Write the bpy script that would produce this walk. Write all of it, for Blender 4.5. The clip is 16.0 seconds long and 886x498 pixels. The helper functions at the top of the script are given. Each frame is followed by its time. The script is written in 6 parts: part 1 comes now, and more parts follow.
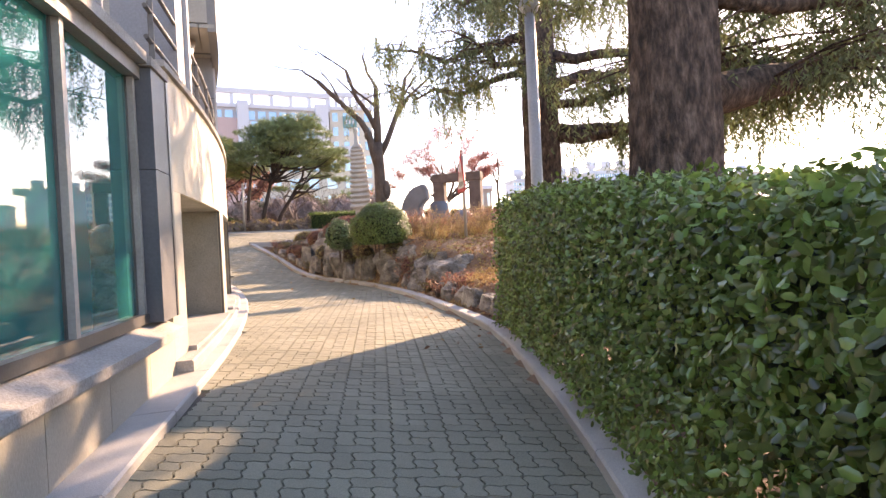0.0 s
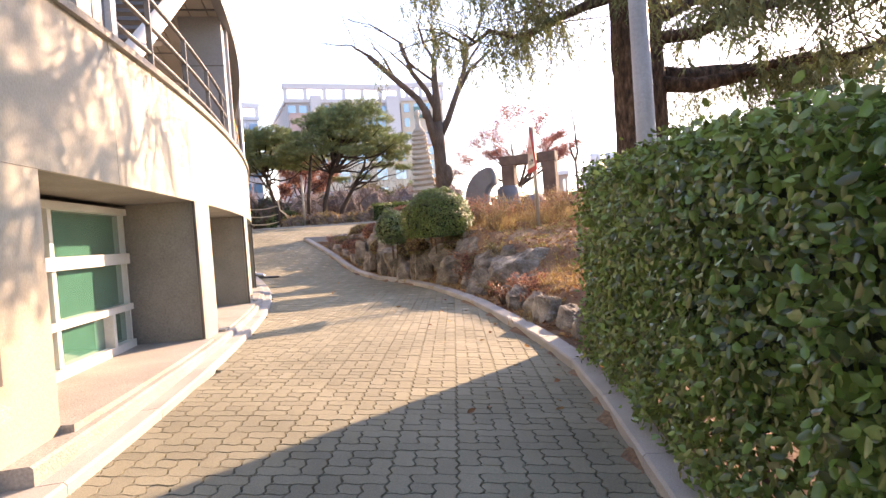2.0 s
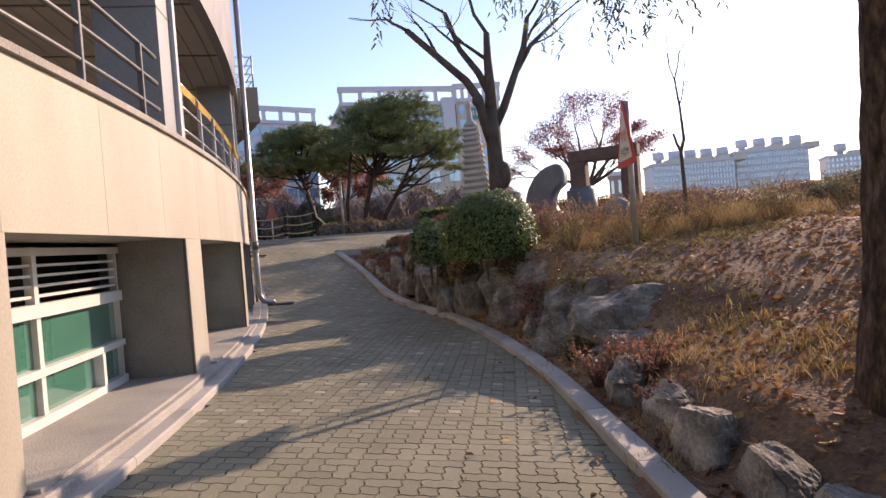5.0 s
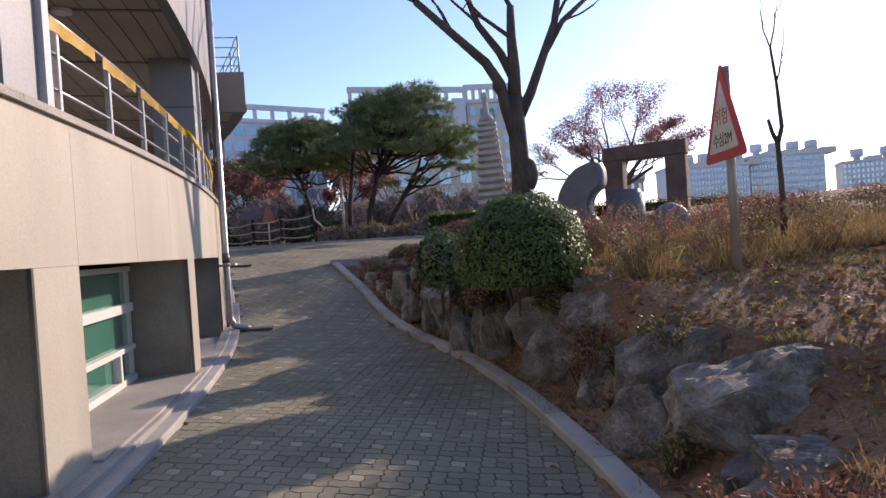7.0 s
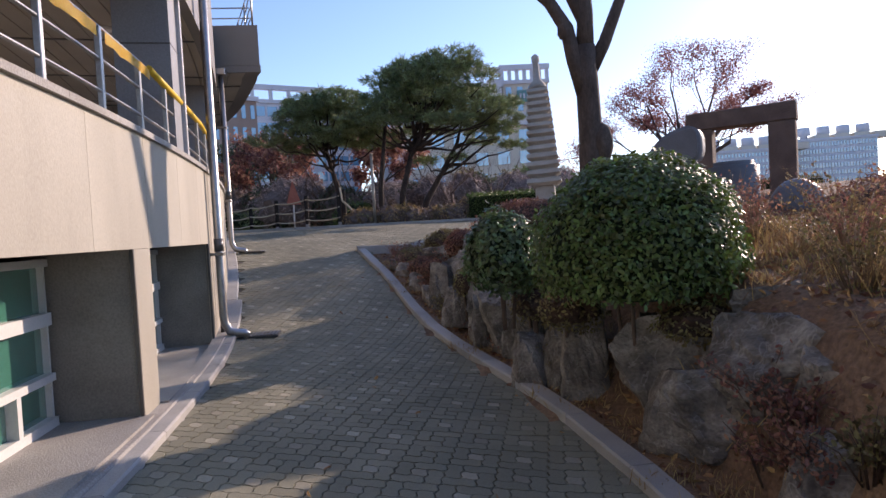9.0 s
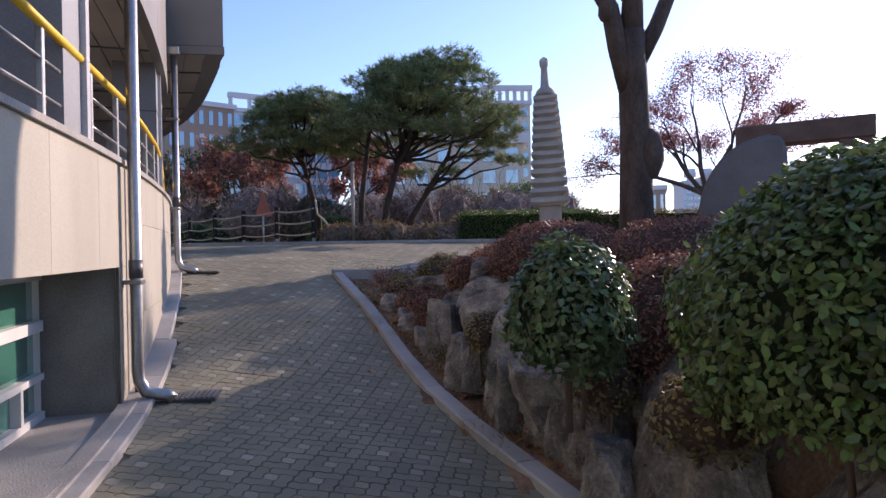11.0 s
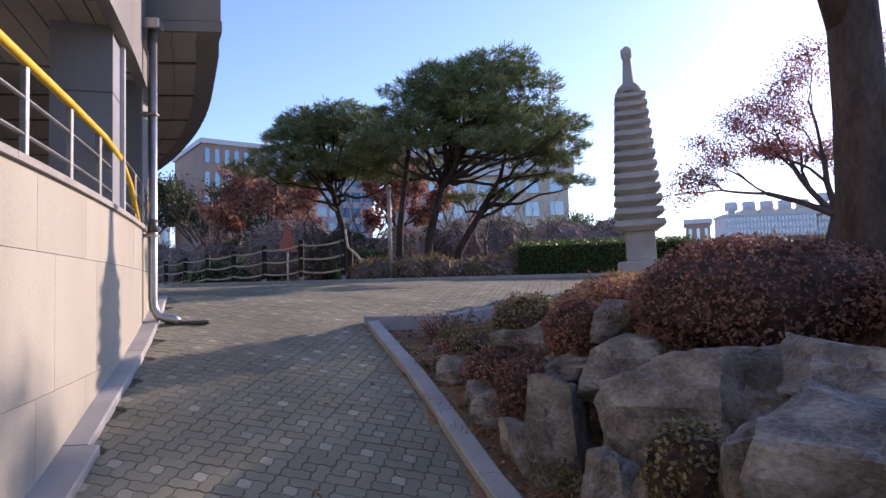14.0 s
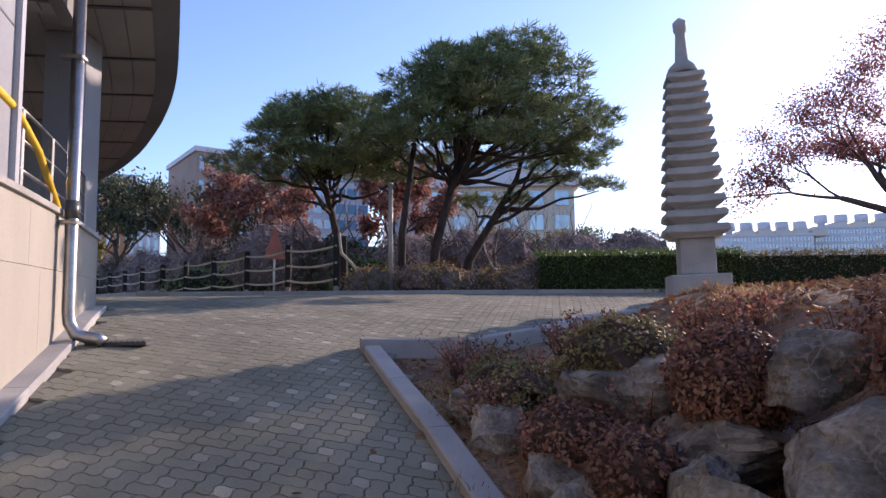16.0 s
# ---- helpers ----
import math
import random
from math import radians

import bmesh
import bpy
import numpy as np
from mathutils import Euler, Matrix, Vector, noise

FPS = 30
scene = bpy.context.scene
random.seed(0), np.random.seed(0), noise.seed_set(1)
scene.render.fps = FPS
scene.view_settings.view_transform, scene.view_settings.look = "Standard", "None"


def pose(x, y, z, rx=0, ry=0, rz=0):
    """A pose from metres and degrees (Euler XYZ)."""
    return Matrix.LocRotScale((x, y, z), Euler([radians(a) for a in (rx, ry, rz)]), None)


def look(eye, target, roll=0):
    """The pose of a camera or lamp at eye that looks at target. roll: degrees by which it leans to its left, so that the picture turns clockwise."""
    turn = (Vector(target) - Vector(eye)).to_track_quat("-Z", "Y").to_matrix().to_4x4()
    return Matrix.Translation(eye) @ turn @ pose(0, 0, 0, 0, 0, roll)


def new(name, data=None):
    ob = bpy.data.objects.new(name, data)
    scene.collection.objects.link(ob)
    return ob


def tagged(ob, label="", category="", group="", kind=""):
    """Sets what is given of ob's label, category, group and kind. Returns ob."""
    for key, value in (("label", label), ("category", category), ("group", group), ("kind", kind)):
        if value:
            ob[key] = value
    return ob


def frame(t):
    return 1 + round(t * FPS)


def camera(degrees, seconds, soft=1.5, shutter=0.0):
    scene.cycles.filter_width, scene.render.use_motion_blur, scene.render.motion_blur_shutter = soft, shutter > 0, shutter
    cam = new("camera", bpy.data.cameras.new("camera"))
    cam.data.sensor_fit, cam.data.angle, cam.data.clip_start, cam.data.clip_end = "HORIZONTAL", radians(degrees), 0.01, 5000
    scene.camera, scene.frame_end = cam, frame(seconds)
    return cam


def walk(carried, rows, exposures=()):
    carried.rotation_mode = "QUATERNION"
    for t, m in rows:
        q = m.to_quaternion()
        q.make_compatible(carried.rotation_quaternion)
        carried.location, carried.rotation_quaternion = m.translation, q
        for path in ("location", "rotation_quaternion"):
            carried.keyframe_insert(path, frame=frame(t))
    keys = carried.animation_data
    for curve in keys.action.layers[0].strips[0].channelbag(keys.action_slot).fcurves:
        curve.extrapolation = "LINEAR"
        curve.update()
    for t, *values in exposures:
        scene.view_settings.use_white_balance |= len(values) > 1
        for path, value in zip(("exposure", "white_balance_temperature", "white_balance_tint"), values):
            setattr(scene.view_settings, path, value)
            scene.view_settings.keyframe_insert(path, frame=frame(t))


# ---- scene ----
cam = camera(69.9, 16.0)
PATH = [
    (0, (0.354, 0.261, 1.46), (1.13, 2.104, 1.43), -2.8),
    (0.5, (0.604, 0.754, 1.451), (1.269, 2.64, 1.437), -2.8),
    (1, (0.895, 1.247, 1.463), (1.459, 3.166, 1.466), -3.4),
    (1.5, (1.119, 1.785, 1.467), (1.671, 3.707, 1.434), -3.5),
    (2, (1.333, 2.23, 1.485), (1.883, 4.152, 1.436), -4.2),
    (2.5, (1.492, 2.691, 1.526), (1.966, 4.633, 1.483), -4.6),
    (3, (1.667, 3.225, 1.616), (2.12, 5.172, 1.577), -5.1),
    (3.5, (1.884, 3.671, 1.7), (2.294, 5.628, 1.679), -5.4),
    (4, (2.019, 4.235, 1.709), (2.405, 6.198, 1.687), -4.3),
    (4.2, (2.083, 4.433, 1.69), (2.464, 6.396, 1.667), -4.4),
    (6.3, (2.463, 6.755, 1.853), (2.82, 8.723, 1.82), -3.9),
    (6.5, (2.506, 6.958, 1.876), (2.858, 8.926, 1.848), -3.8),
    (7, (2.629, 7.497, 1.895), (2.98, 9.466, 1.876), -3.8),
    (7.5, (2.667, 8.068, 1.879), (3.002, 10.04, 1.856), -3.6),
    (8, (2.754, 8.65, 1.886), (3.059, 10.626, 1.843), -3.8),
    (8.5, (2.768, 9.205, 1.88), (3.03, 11.186, 1.817), -3.5),
    (9, (2.771, 9.72, 1.924), (3.018, 11.704, 1.861), -3.2),
    (9.2, (2.795, 9.951, 1.931), (3.038, 11.935, 1.871), -3.1),
    (11.3, (2.737, 12.144, 2.053), (3.075, 14.115, 2.071), -0.9),
    (11.5, (2.775, 12.349, 2.066), (3.129, 14.316, 2.132), -1.2),
    (12, (2.806, 12.775, 2.044), (3.226, 14.727, 2.141), -0.8),
    (12.5, (2.857, 13.244, 2.016), (3.353, 15.178, 2.134), -0.4),
    (13, (2.822, 13.701, 2.012), (3.214, 15.659, 2.126), -0.2),
    (13.5, (2.74, 14.225, 2.019), (3.034, 16.201, 2.124), -1.4),
    (14, (2.737, 14.728, 2.025), (2.961, 16.712, 2.139), -1.6),
    (14.5, (2.713, 15.271, 2.04), (2.906, 17.257, 2.183), -1.2),
    (15, (2.742, 15.754, 2.061), (2.932, 17.739, 2.223), -1.1),
    (15.5, (2.692, 16.239, 2.015), (2.903, 18.22, 2.186), -0.7),
    (16, (2.683, 16.701, 2.013), (2.923, 18.679, 2.175), -0.5),
]

EXPOSURES = [(0, 2.3, 8600, 30), (2.0, 2.2, 8600, 30), (2.7, 2.0, 8600, 30), (3.4, 1.4, 8300, 30), (4.2, 1.12, 7900, 30), (6.3, 0.75, 6800, 26), (9.2, 0.72, 6450, 26), (11.3, 0.78, 6250, 29), (16, 0.85, 6250, 30)]
walk(cam, [(t, look(eye, target, roll)) for t, eye, target, roll in PATH], EXPOSURES)

# ---- world and sun ----
SUN_AZ, SUN_EL = 53.0, 20.5
world = bpy.data.worlds.new("sky")
scene.world = world
world.use_nodes = True
wn = world.node_tree
sky = wn.nodes.new("ShaderNodeTexSky")
sky.sky_type = "NISHITA"
sky.sun_disc = False
sky.sun_elevation = radians(SUN_EL)
sky.sun_rotation = radians(SUN_AZ)
sky.air_density, sky.dust_density, sky.ozone_density = 1.0, 0.35, 3.5
wn.links.new(sky.outputs[0], wn.nodes["Background"].inputs[0])
wn.nodes["Background"].inputs[1].default_value = 0.15
sun = new("sun", bpy.data.lights.new("sun", "SUN"))
sun.data.energy, sun.data.angle, sun.data.color = 3.3, radians(0.6), (1.0, 0.84, 0.64)
sa, se = radians(SUN_AZ), radians(SUN_EL)
sun_from = Vector((math.sin(sa) * math.cos(se), math.cos(sa) * math.cos(se), math.sin(se)))
sun.matrix_world = look(sun_from * 60, (0, 0, 0))

# ---- materials ----
def material(name, colours, scale=4.0, rough=0.8, metal=0.0, bump=0.2, grain=60.0, stains=0.25, spread=0.0, island=False, shine=0.5, leaf=0.0, stretch=(1, 1, 1), local=False):
    """Two-scale noise over two or three colours, with fine bump; spread: random change from piece to piece."""
    m = bpy.data.materials.new(name)
    m.use_nodes = True
    n, l = m.node_tree.nodes, m.node_tree.links
    b = n["Principled BSDF"]
    geo = n.new("ShaderNodeTexCoord" if local else "ShaderNodeNewGeometry")
    mp = n.new("ShaderNodeMapping")
    mp.inputs["Scale"].default_value = stretch
    l.new(geo.outputs["Object" if local else "Position"], mp.inputs["Vector"])
    big, fine = n.new("ShaderNodeTexNoise"), n.new("ShaderNodeTexNoise")
    big.inputs["Scale"].default_value, big.inputs["Detail"].default_value = scale, 6
    fine.inputs["Scale"].default_value, fine.inputs["Detail"].default_value = grain, 4
    for t in (big, fine):
        l.new(mp.outputs[0], t.inputs["Vector"])
    ramp = n.new("ShaderNodeValToRGB")
    el = ramp.color_ramp.elements
    el[0].position, el[1].position = 0.32, 0.68
    el[0].color, el[1].color = (*colours[0], 1), (*colours[-1], 1)
    for c in colours[1:-1]:
        e = el.new(0.5)
        e.color = (*c, 1)
    l.new(big.outputs["Fac"], ramp.inputs[0])
    mix = n.new("ShaderNodeMix")
    mix.data_type, mix.blend_type = "RGBA", "OVERLAY"
    mix.inputs["Factor"].default_value = stains
    l.new(ramp.outputs[0], mix.inputs["A"])
    l.new(fine.outputs["Fac"], mix.inputs["B"])
    out = mix.outputs["Result"]
    if spread:
        rnd = n.new("ShaderNodeNewGeometry" if island else "ShaderNodeObjectInfo")
        hsv = n.new("ShaderNodeHueSaturation")
        rng = n.new("ShaderNodeMapRange")
        rng.inputs["To Min"].default_value, rng.inputs["To Max"].default_value = 1 - spread, 1 + spread
        l.new(rnd.outputs["Random Per Island" if island else "Random"], rng.inputs["Value"])
        l.new(rng.outputs[0], hsv.inputs["Value"])
        if leaf:
            hr = n.new("ShaderNodeMapRange")
            hr.inputs["To Min"].default_value, hr.inputs["To Max"].default_value = 0.475, 0.525
            l.new(rnd.outputs["Random Per Island" if island else "Random"], hr.inputs["Value"])
            l.new(hr.outputs[0], hsv.inputs["Hue"])
        l.new(out, hsv.inputs["Color"])
        out = hsv.outputs[0]
    l.new(out, b.inputs["Base Color"])
    b.inputs["Roughness"].default_value, b.inputs["Metallic"].default_value = rough, metal
    b.inputs["Specular IOR Level"].default_value = shine
    if bump:
        bp = n.new("ShaderNodeBump")
        bp.inputs["Strength"].default_value, bp.inputs["Distance"].default_value = bump, 0.02
        l.new(fine.outputs["Fac"], bp.inputs["Height"])
        l.new(bp.outputs[0], b.inputs["Normal"])
    if leaf:
        tr, ms = n.new("ShaderNodeBsdfTranslucent"), n.new("ShaderNodeMixShader")
        ms.inputs[0].default_value = leaf
        l.new(out, tr.inputs[0])
        l.new(b.outputs[0], ms.inputs[1])
        l.new(tr.outputs[0], ms.inputs[2])
        l.new(ms.outputs[0], n["Material Output"].inputs[0])
    return m


def glass_material(name, tint, rough=0.03):
    m = bpy.data.materials.new(name)
    m.use_nodes = True
    b = m.node_tree.nodes["Principled BSDF"]
    b.inputs["Base Color"].default_value = (*tint, 1)
    b.inputs["Roughness"].default_value = rough
    b.inputs["Specular IOR Level"].default_value = 1.0
    b.inputs["IOR"].default_value = 1.9
    b.inputs["Coat Weight"].default_value = 1.0
    b.inputs["Coat Roughness"].default_value = 0.02
    return m


M_PAVER = material("paver_concrete", [(0.185, 0.178, 0.128), (0.26, 0.248, 0.182)], 1.1, 0.85, bump=0.25, grain=140, stains=0.45, spread=0.1, island=False)
M_PAVER_BED = material("paver_bed", [(0.185, 0.178, 0.128), (0.26, 0.248, 0.182)], 1.1, 0.85, bump=0.25, grain=140, stains=0.45, spread=0.1, island=True)
M_PAVER_LIGHT = material("paver_pale_square", [(0.27, 0.25, 0.19), (0.37, 0.345, 0.265)], 1.1, 0.85, bump=0.25, grain=140, stains=0.45, spread=0.2, island=True)
M_JOINT = material("joint_sand", [(0.05, 0.045, 0.036), (0.11, 0.092, 0.07)], 2.2, 0.95)
M_KERB = material("kerb_granite", [(0.33, 0.32, 0.3), (0.45, 0.43, 0.4)], 2, 0.75, grain=180, stains=0.4, spread=0.1)
M_WALL = material("wall_stone", [(0.34, 0.31, 0.25), (0.405, 0.37, 0.3), (0.45, 0.415, 0.34)], 1.2, 0.62, bump=0.12, grain=170, stains=0.3, spread=0.05, stretch=(1, 1, 0.35))
M_WALL_PLAIN = material("wall_render", [(0.37, 0.335, 0.285), (0.45, 0.41, 0.345)], 1.6, 0.8, bump=0.15, grain=90, stains=0.4)
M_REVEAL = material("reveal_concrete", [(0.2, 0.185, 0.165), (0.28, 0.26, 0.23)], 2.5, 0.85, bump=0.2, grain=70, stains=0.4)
M_PIER = material("pier_metal_panel", [(0.085, 0.088, 0.098), (0.13, 0.133, 0.143)], 1.5, 0.5, bump=0.05, grain=50)
M_LEDGE = material("ledge_concrete", [(0.29, 0.27, 0.245), (0.41, 0.385, 0.35)], 1.8, 0.85, bump=0.3, grain=80, stains=0.5)
M_FRAME = material("window_frame_aluminium", [(0.66, 0.65, 0.62), (0.74, 0.73, 0.7)], 4, 0.4, metal=0.0, bump=0.03)
M_DARKFRAME = material("dark_frame", [(0.09, 0.085, 0.08), (0.13, 0.125, 0.12)], 4, 0.4, metal=0.4, bump=0.03)
M_MULLION = material("weathered_mullion", [(0.3, 0.27, 0.24), (0.4, 0.37, 0.33)], 4, 0.45, bump=0.03)
# twig browns darkened to stand for the shade inside leafy bushes
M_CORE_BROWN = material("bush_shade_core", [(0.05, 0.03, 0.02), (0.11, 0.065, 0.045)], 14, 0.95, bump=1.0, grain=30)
M_GLASS = glass_material("green_glass", (0.06, 0.22, 0.16))
M_GLASS_BIG = glass_material("teal_window_glass", (0.008, 0.14, 0.135), 0.02)
for key, value in (("IOR", 1.5), ("Coat Weight", 0.25), ("Specular IOR Level", 0.6)):
    M_GLASS_BIG.node_tree.nodes["Principled BSDF"].inputs[key].default_value = value
# near-black colour standing for unlit rooms behind the windows
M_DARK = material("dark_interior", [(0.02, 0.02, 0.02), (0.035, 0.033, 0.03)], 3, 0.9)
M_STEEL = material("brushed_steel", [(0.36, 0.345, 0.33), (0.46, 0.445, 0.43)], 6, 0.38, metal=1.0, bump=0.04, grain=40)
M_RAIL = material("painted_rail", [(0.1, 0.095, 0.09), (0.16, 0.15, 0.14)], 6, 0.45, metal=0.3, bump=0.05)
M_COLUMN = material("column_grey_panel", [(0.24, 0.243, 0.255), (0.3, 0.303, 0.315)], 1.2, 0.5, bump=0.04)
M_STRIP = material("column_edge_strip", [(0.42, 0.42, 0.43), (0.5, 0.5, 0.51)], 2, 0.45, bump=0.03)
M_WHITE = material("white_paint", [(0.66, 0.64, 0.6), (0.76, 0.74, 0.7)], 2, 0.5, bump=0.04)
M_SOFFIT = material("soffit_board", [(0.34, 0.305, 0.255), (0.42, 0.38, 0.32)], 1.0, 0.6, bump=0.05, spread=0.06)
M_FASCIA = material("fascia_panel", [(0.19, 0.178, 0.166), (0.245, 0.23, 0.215)], 0.8, 0.55, bump=0.05)
M_YELLOW = material("yellow_tape", [(0.75, 0.46, 0.02), (0.82, 0.53, 0.04)], 5, 0.5, bump=0.05)
M_ROCK = material("garden_rock", [(0.1, 0.086, 0.072), (0.21, 0.186, 0.158), (0.39, 0.355, 0.305)], 3.8, 0.88, bump=0.6, grain=42, stains=0.7, spread=0.2, local=True, stretch=(1, 1.6, 1.2))


def add_veins(m, colour, scale, width):
    """Thin pale mineral veins through a stone."""
    n, l = m.node_tree.nodes, m.node_tree.links
    b = n["Principled BSDF"]
    base = b.inputs["Base Color"].links[0].from_socket
    co, tex, dist, rng, mix = (n.new(k) for k in ("ShaderNodeTexCoord", "ShaderNodeTexNoise", "ShaderNodeMath", "ShaderNodeMapRange", "ShaderNodeMix"))
    tex.inputs["Scale"].default_value, tex.inputs["Detail"].default_value, tex.inputs["Distortion"].default_value = scale, 3, 1.2
    l.new(co.outputs["Object"], tex.inputs["Vector"])
    dist.operation = "COMPARE"
    dist.inputs[1].default_value, dist.inputs[2].default_value = 0.5, width
    l.new(tex.outputs["Fac"], dist.inputs[0])
    rng.inputs["To Max"].default_value = 0.28
    l.new(dist.outputs[0], rng.inputs["Value"])
    mix.data_type = "RGBA"
    mix.inputs["B"].default_value = (*colour, 1)
    l.new(rng.outputs[0], mix.inputs["Factor"])
    l.new(base, mix.inputs["A"])
    l.new(mix.outputs["Result"], b.inputs["Base Color"])


add_veins(M_ROCK, (0.46, 0.43, 0.385), 5.5, 0.014)
M_SOIL = material("soil_leaf_litter", [(0.13, 0.075, 0.045), (0.225, 0.135, 0.08), (0.31, 0.2, 0.12)], 1.3, 0.95, bump=1.0, grain=38, stains=0.75)
M_LITTER = material("fallen_leaf", [(0.26, 0.13, 0.065), (0.46, 0.27, 0.14)], 3, 0.8, bump=0, spread=0.5, island=True, leaf=0.15)
M_HEDGE = material("evergreen_leaf", [(0.13, 0.2, 0.048), (0.215, 0.3, 0.074)], 3, 0.24, bump=0, spread=0.6, island=True, leaf=0.3, shine=0.8)
M_BOX = material("boxwood_leaf", [(0.08, 0.13, 0.03), (0.145, 0.205, 0.047)], 3, 0.42, bump=0, spread=0.5, island=True, leaf=0.28, shine=0.6)
M_BUSH = material("bush_leaf_dark", [(0.07, 0.12, 0.045), (0.15, 0.21, 0.08)], 3, 0.34, bump=0, spread=0.55, island=True, leaf=0.25, shine=0.6)
M_AZALEA = material("azalea_leaf_red", [(0.17, 0.075, 0.052), (0.36, 0.17, 0.115)], 2.2, 0.6, bump=0, spread=0.5, island=True, leaf=0.25)
M_OLIVE = material("shrub_leaf_olive", [(0.14, 0.125, 0.05), (0.27, 0.21, 0.09)], 2.2, 0.6, bump=0, spread=0.5, island=True, leaf=0.25)
M_TWIG = material("twig", [(0.09, 0.06, 0.045), (0.16, 0.11, 0.08)], 4, 0.9, bump=0.2)
M_STEM = material("dry_tan_stem", [(0.2, 0.135, 0.085), (0.34, 0.24, 0.15)], 4, 0.9, bump=0.2)
M_STRAW = material("dry_grass", [(0.3, 0.2, 0.09), (0.5, 0.36, 0.18)], 2, 0.85, bump=0, spread=0.4, island=True, leaf=0.3)
M_GRASS = material("lawn_blade", [(0.2, 0.2, 0.06), (0.36, 0.3, 0.1)], 2, 0.8, bump=0, spread=0.4, island=True, leaf=0.3)
M_CEDAR_BARK = material("cedar_bark", [(0.03, 0.021, 0.017), (0.085, 0.056, 0.044), (0.17, 0.12, 0.092)], 22, 0.95, bump=1.0, grain=60, stains=0.8, stretch=(1, 1, 0.4))
M_CEDAR = material("cedar_needle", [(0.1, 0.13, 0.06), (0.2, 0.22, 0.1)], 2, 0.6, bump=0, spread=0.45, island=True, leaf=0.3)
M_PINE_BARK = material("pine_bark", [(0.026, 0.019, 0.016), (0.07, 0.05, 0.04)], 9, 0.95, bump=0.9, grain=40, stains=0.7, stretch=(1, 1, 0.3))
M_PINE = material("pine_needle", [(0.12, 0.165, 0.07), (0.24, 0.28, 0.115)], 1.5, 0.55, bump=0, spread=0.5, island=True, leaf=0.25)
# darker copy of the pine needle, with shade put into its colour
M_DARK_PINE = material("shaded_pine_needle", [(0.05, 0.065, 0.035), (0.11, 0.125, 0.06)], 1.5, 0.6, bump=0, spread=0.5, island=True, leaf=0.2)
# yellow-green needle copy, with sunlight also put into the colour
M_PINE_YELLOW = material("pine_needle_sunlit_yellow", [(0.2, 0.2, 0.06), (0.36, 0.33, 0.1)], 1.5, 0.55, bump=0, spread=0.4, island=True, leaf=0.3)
M_BARK = material("smooth_bark", [(0.06, 0.042, 0.034), (0.12, 0.09, 0.07)], 6, 0.9, bump=0.5, grain=40, stains=0.6, stretch=(1, 1, 0.4))
M_MAPLE = material("maple_leaf", [(0.25, 0.085, 0.08), (0.44, 0.18, 0.15)], 2, 0.7, bump=0, spread=0.5, island=True, leaf=0.35)
M_RUST = material("autumn_leaf_rust", [(0.28, 0.125, 0.095), (0.42, 0.21, 0.155)], 2, 0.7, bump=0, spread=0.5, island=True, leaf=0.35)
# core darker than the thicket twigs, inner shade put into the colour
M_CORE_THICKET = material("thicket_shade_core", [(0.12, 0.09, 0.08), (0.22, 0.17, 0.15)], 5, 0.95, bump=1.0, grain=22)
M_THICKET = material("bare_thicket", [(0.3, 0.22, 0.19), (0.46, 0.36, 0.32)], 1.5, 0.9, bump=0, spread=0.4, island=True)
M_POST = material("dark_wood_post", [(0.012, 0.01, 0.009), (0.028, 0.022, 0.019)], 5, 0.8, bump=0.3)
M_ROPE = material("rope", [(0.42, 0.36, 0.27), (0.55, 0.48, 0.38)], 8, 0.9, bump=0.4, grain=120)
M_SIGN_RED = material("sign_red", [(0.62, 0.06, 0.045), (0.7, 0.09, 0.06)], 4, 0.5, bump=0.03)
M_SIGN_WHITE = material("sign_cream", [(0.72, 0.68, 0.58), (0.8, 0.76, 0.66)], 3, 0.55, bump=0.03)
M_INK = material("sign_ink", [(0.05, 0.05, 0.05), (0.08, 0.08, 0.08)], 3, 0.6, bump=0)
M_INK_RED = material("sign_ink_red", [(0.6, 0.1, 0.07), (0.66, 0.14, 0.1)], 3, 0.6, bump=0)
M_GALV = material("galvanised_post", [(0.34, 0.31, 0.27), (0.45, 0.42, 0.37)], 6, 0.5, metal=0.4, bump=0.1)
M_POLE = material("grey_pole_paint", [(0.33, 0.35, 0.38), (0.42, 0.44, 0.47)], 3, 0.4, bump=0.04)
M_PAGODA = material("pagoda_granite", [(0.36, 0.33, 0.28), (0.5, 0.46, 0.4)], 2.5, 0.85, bump=0.35, grain=90, stains=0.45)
M_SCULPT = material("sculpture_dark_stone", [(0.1, 0.105, 0.115), (0.18, 0.185, 0.2)], 2, 0.55, bump=0.2, grain=80)
M_ARCH = material("arch_brown_stone", [(0.11, 0.075, 0.06), (0.19, 0.13, 0.1)], 3, 0.85, bump=0.4, grain=60)
M_CONE = material("cone_faded_red", [(0.42, 0.13, 0.09), (0.52, 0.19, 0.13)], 4, 0.7, bump=0.1)
M_BLUEGLASS = glass_material("curtain_glass_blue", (0.1, 0.3, 0.48), 0.12)
M_BLD_WHITE = material("building_panel_white", [(0.55, 0.56, 0.6), (0.62, 0.63, 0.67)], 0.05, 0.6, bump=0)
M_BLD_GREY = material("building_panel_grey", [(0.38, 0.37, 0.38), (0.45, 0.44, 0.45)], 0.05, 0.7, bump=0)
M_BLD_PINK = material("building_panel_pink", [(0.5, 0.36, 0.34), (0.56, 0.41, 0.39)], 0.05, 0.7, bump=0)
M_BLD_CREAM = material("building_panel_cream", [(0.58, 0.52, 0.42), (0.64, 0.58, 0.48)], 0.05, 0.7, bump=0)
